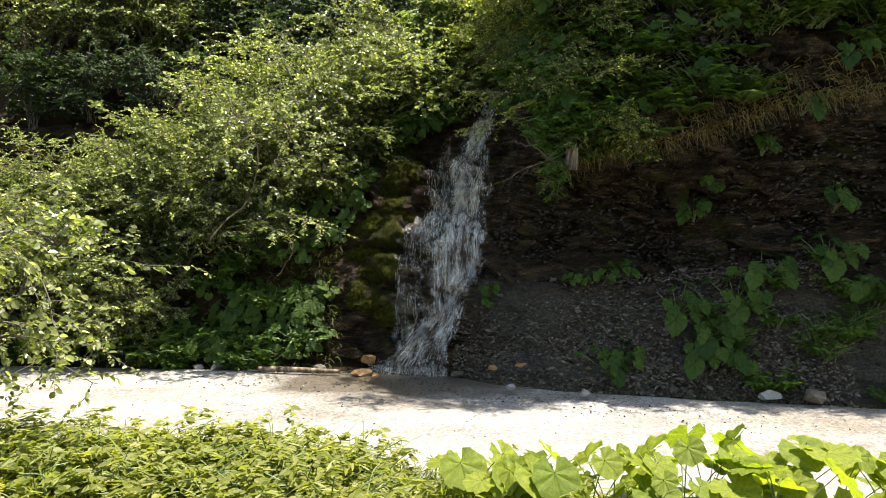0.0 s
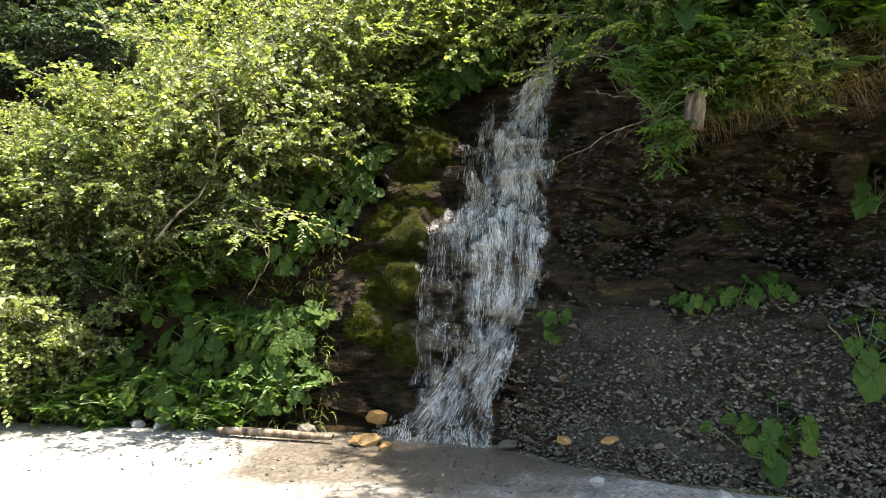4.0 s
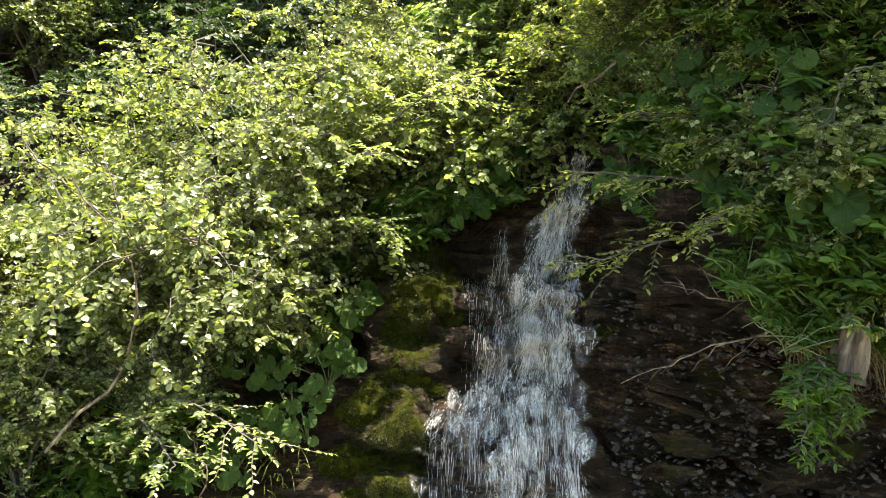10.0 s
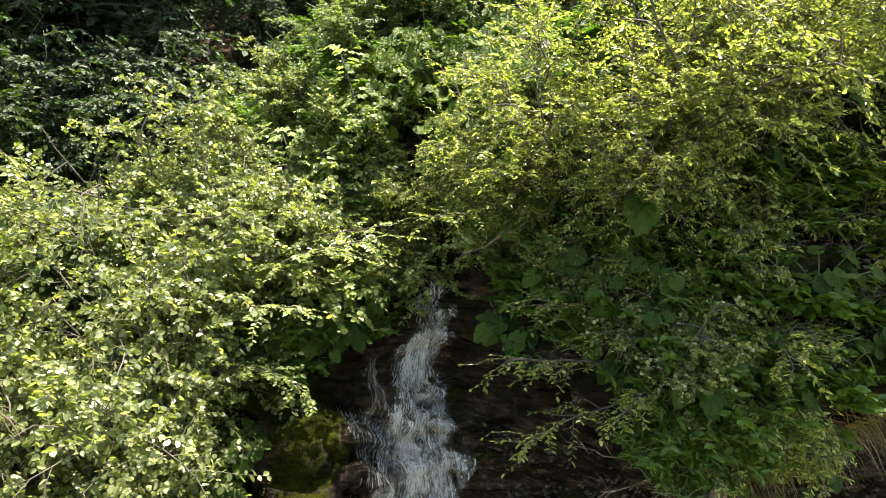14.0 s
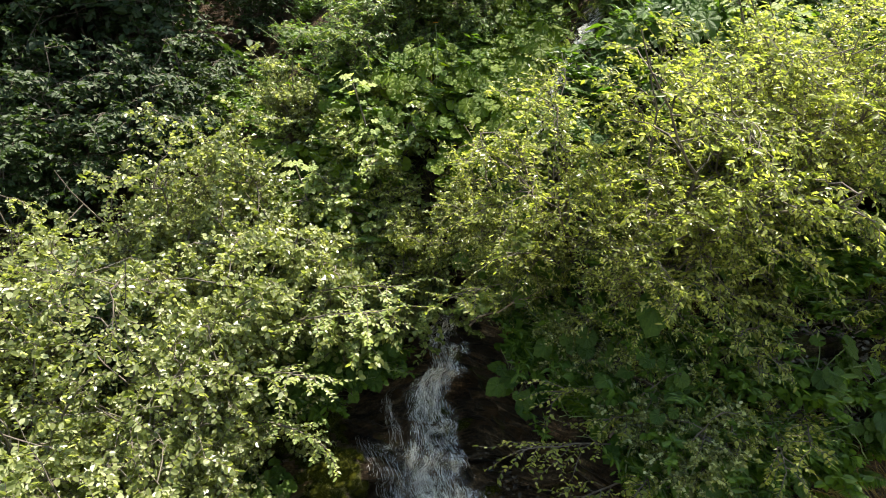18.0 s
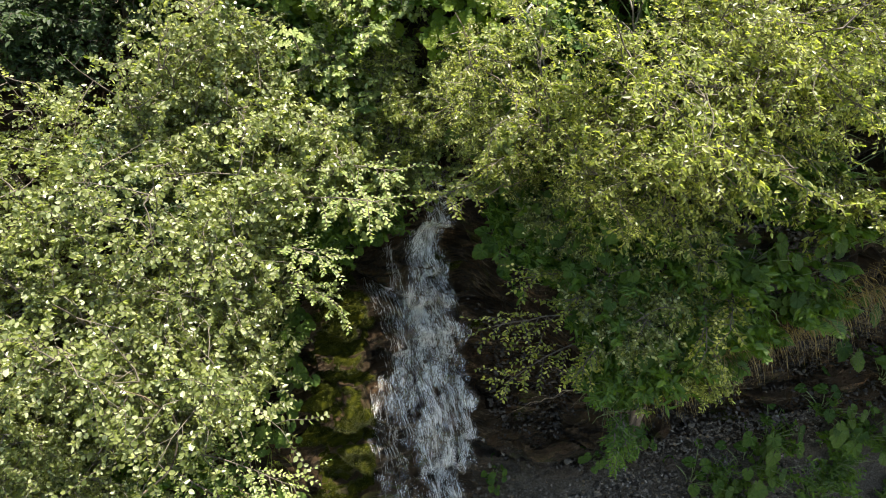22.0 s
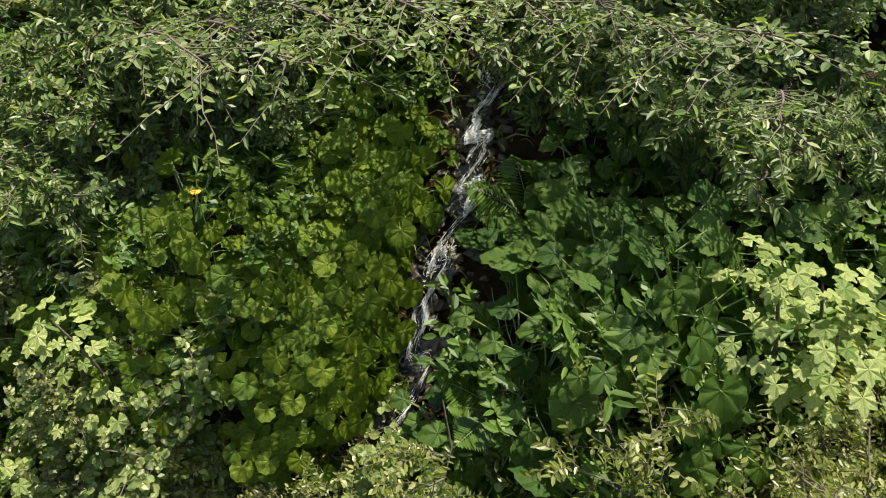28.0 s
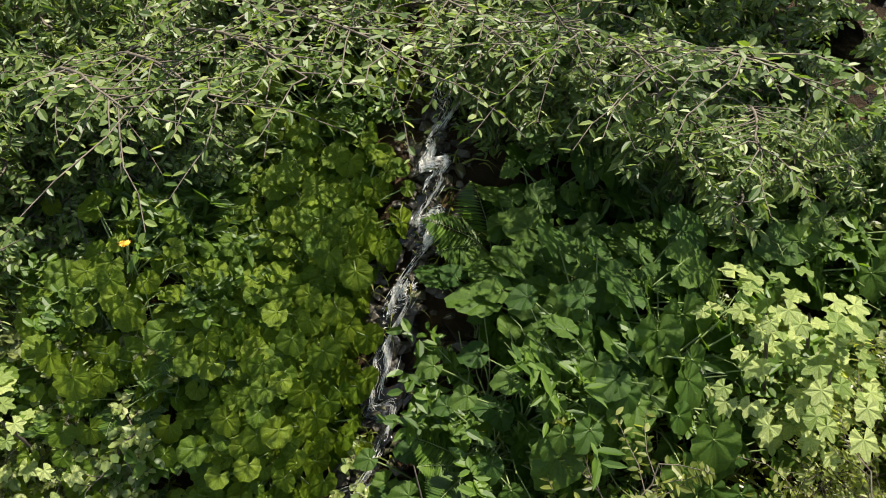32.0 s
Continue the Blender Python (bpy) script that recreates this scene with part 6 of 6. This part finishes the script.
# long beds of rock dipping along the face
for n in range(46):
    x = g.uniform(0.9, 6.0)
    p = on(x, g.uniform(2.2, 6.2))
    rk = under("rock", g.choice(SLABS), hillside)
    k = 0.13 + 0.20 * g.random() ** 2
    rk.matrix_basis = Matrix.Translation(p + Vector((0, 0.06, 0))) @ Euler((g.uniform(-0.25, 0.25), 0.22 + g.uniform(-0.18, 0.18), g.uniform(-0.35, 0.1))).to_matrix().to_4x4() @ Matrix.Diagonal((k * 1.7, k * 0.9, k * g.uniform(0.3, 0.6), 1))
px, ps = g2.uniform(1.9, 3.4, 2600), g2.uniform(6.2, 7.3, 2600)
pebbles("gravel", slope(px, ps) + [0, -0.02, 0.01], 0.010, 0.034, "grey shale debris above the rock face", 7)

# ---- moss ----


def moss_cushion(at, size, seed):
    g = np.random.default_rng(seed)
    bm = bmesh.new()
    bmesh.ops.create_icosphere(bm, subdivisions=3, radius=1.0)
    for v in bm.verts:
        d = 1 + 0.55 * noise.noise(v.co * 1.4 + Vector((seed * 1.7, 0, 0))) + 0.30 * noise.noise(v.co * 3.2 + Vector((0, seed, 0))) + 0.10 * noise.noise(v.co * 8)
        v.co = Vector((v.co.x * size[0], v.co.y * size[1], v.co.z * size[2])) * d
    me = bpy.data.meshes.new("moss_body")
    bm.to_mesh(me)
    P = np.array([v.co for v in bm.verts])
    N = np.array([v.normal for v in bm.verts])
    bm.free()
    me.materials.append(MOSS_BODY)
    k = g.integers(0, len(P), 2600)
    foot = P[k] + g.normal(0, 0.012, (2600, 3))
    lv = leaf_blades(foot, N[k] + g.normal(0, 0.6, (2600, 3)), g.normal(0, 1, (2600, 3)), g.uniform(0.006, 0.014, 2600), 0.005)
    ob = thing("moss_cushion", Matrix.Translation(at), "golden-green moss cushion on wet rock", "moss", "moss cushions")
    under("cushion", me, ob)
    under("fuzz", np_mesh("moss_fuzz", *lv, MOSS, False), ob)


def moss_bank(x0, x1, z0, z1, seed, lean):
    """A continuous thick cover of moss over the wet rock, worn through in places."""
    X, Z = np.meshgrid(np.linspace(x0, x1, 60), np.linspace(z0, z1, 150), indexing="ij")
    X = X + lean * (Z - z0)
    P = np.stack([X, face_y(X, Z), Z], -1)
    for i in range(60):
        for j in range(150):
            p = Vector(P[i, j])
            edge = min(1.0, i / 22, (59 - i) / 22, j / 30, (149 - j) / 30) * 1.5 + 1.1 * noise.noise(p * 2.1 + Vector((0, 3, seed))) - 0.15 + 0.5 * noise.noise(p * 5)
            edge = max(-0.4, min(1.0, edge))
            d = 0.07 * noise.noise(p * 2.6 + Vector((seed, 0, 0))) + 0.055 * noise.noise(p * 6) + 0.025 * noise.noise(p * 15) + 0.012 * noise.noise(p * 34) + 0.045
            P[i, j, 1] -= d * edge - 0.06 * (1 - edge)
    i, j = np.meshgrid(np.arange(59), np.arange(149), indexing="ij")
    k = i * 150 + j
    F = np.stack([k, k + 150, k + 151, k + 1], -1).reshape(-1, 4)
    g = np.random.default_rng(seed)
    q = g.integers(0, 60 * 150, 60000)
    N = unit(np.cross(np.gradient(P, axis=0), np.gradient(P, axis=1))).reshape(-1, 3)[q]
    lv = leaf_blades(P.reshape(-1, 3)[q] + g.normal(0, 0.008, (60000, 3)), N + g.normal(0, 0.6, (60000, 3)) - [0, 0, 0.3], g.normal(0, 1, (60000, 3)), g.uniform(0.006, 0.015, 60000), 0.004)
    ob = thing("moss_bank", Matrix.Identity(4), "thick golden-green moss covering the wet rock", "moss", "moss cushions")
    under("cushion", np_mesh("moss_cover", P.reshape(-1, 3), F, MOSS_BODY), ob)
    under("fuzz", np_mesh("moss_fuzz", *lv, MOSS, False), ob)


moss_bank(-1.25, -0.62, 0.9, 3.2, 3, 0.14)
g = random.Random(77)
for n in range(12):
    if n < 9:
        x, z = g.uniform(-1.2, -0.45), g.uniform(0.5, 3.0)
        if x > -0.62 and z < 2.0:
            x -= 0.15
    else:
        x, z = g.uniform(0.5, 0.85), g.uniform(0.7, 3.0)
    y = float(face_y(np.array([x]), np.array([z]))[0])
    moss_cushion((x, y + 0.035, z), (g.uniform(0.08, 0.2), g.uniform(0.04, 0.07), g.uniform(0.05, 0.15)), n)

for n, (x, z, a, b, c) in enumerate(((-0.62, 2.66, 0.20, 0.14, 0.17), (-0.80, 2.40, 0.20, 0.14, 0.20), (-0.72, 2.05, 0.17, 0.12, 0.15), (-0.95, 1.85, 0.20, 0.13, 0.18), (-1.10, 1.45, 0.22, 0.13, 0.16), (-0.90, 1.25, 0.20, 0.11, 0.13), (-1.0, 0.85, 0.22, 0.12, 0.12), (-0.55, 1.98, 0.12, 0.09, 0.07), (-0.40, 2.85, 0.15, 0.10, 0.10), (-0.85, 2.9, 0.2, 0.13, 0.14), (-0.46, 2.72, 0.14, 0.11, 0.10), (-0.42, 2.45, 0.10, 0.09, 0.14))):
    y = float(face_y(np.array([x]), np.array([z]))[0])
    moss_cushion((x, y + 0.03, z), (a * 1.15, b * 0.7, c), 50 + n)

# a yellow flower and dry seed heads among the leaves
for n, p in enumerate(((0.82, 11.15, 6.72),)):
    k = 13
    a = np.arange(k) * 2 * np.pi / k
    lv = leaf_blades(np.zeros((k, 3)), np.stack([np.cos(a), np.sin(a), 0 * a + 0.2], 1), np.tile([0, 0, 1.0], (k, 1)), 0.03, 0.012)
    fl = thing("flower", Matrix.Translation(p), "small orange-yellow flower among green leaves", "flower", "yellow flowers")
    under("petal", np_mesh("petals", *lv, material("petal", (0.8, 0.35, 0.02), 0.6), False), fl)
    under("stem", np_mesh("flower_stem", *tubes(np.array([[(0, 0, -0.7), (0.02, 0, -0.3), (0, 0, 0)]]), np.array([[0.003, 0.003, 0.003]]), 5), STALK), fl)

# an unseen dark slope added behind the camera, limiting the sky light from there
V = [(-120, -60, -8), (120, -60, -8), (120, -110, 18), (-120, -110, 18)]
tagged(new("backdrop", np_mesh("backdrop", V, [(0, 1, 2, 3)], material("unseen_slope", (0.04, 0.07, 0.02), 0.9, soil_nodes))), "unseen dark slope added behind the camera to hold back sky light", "hillside", kind="structure")
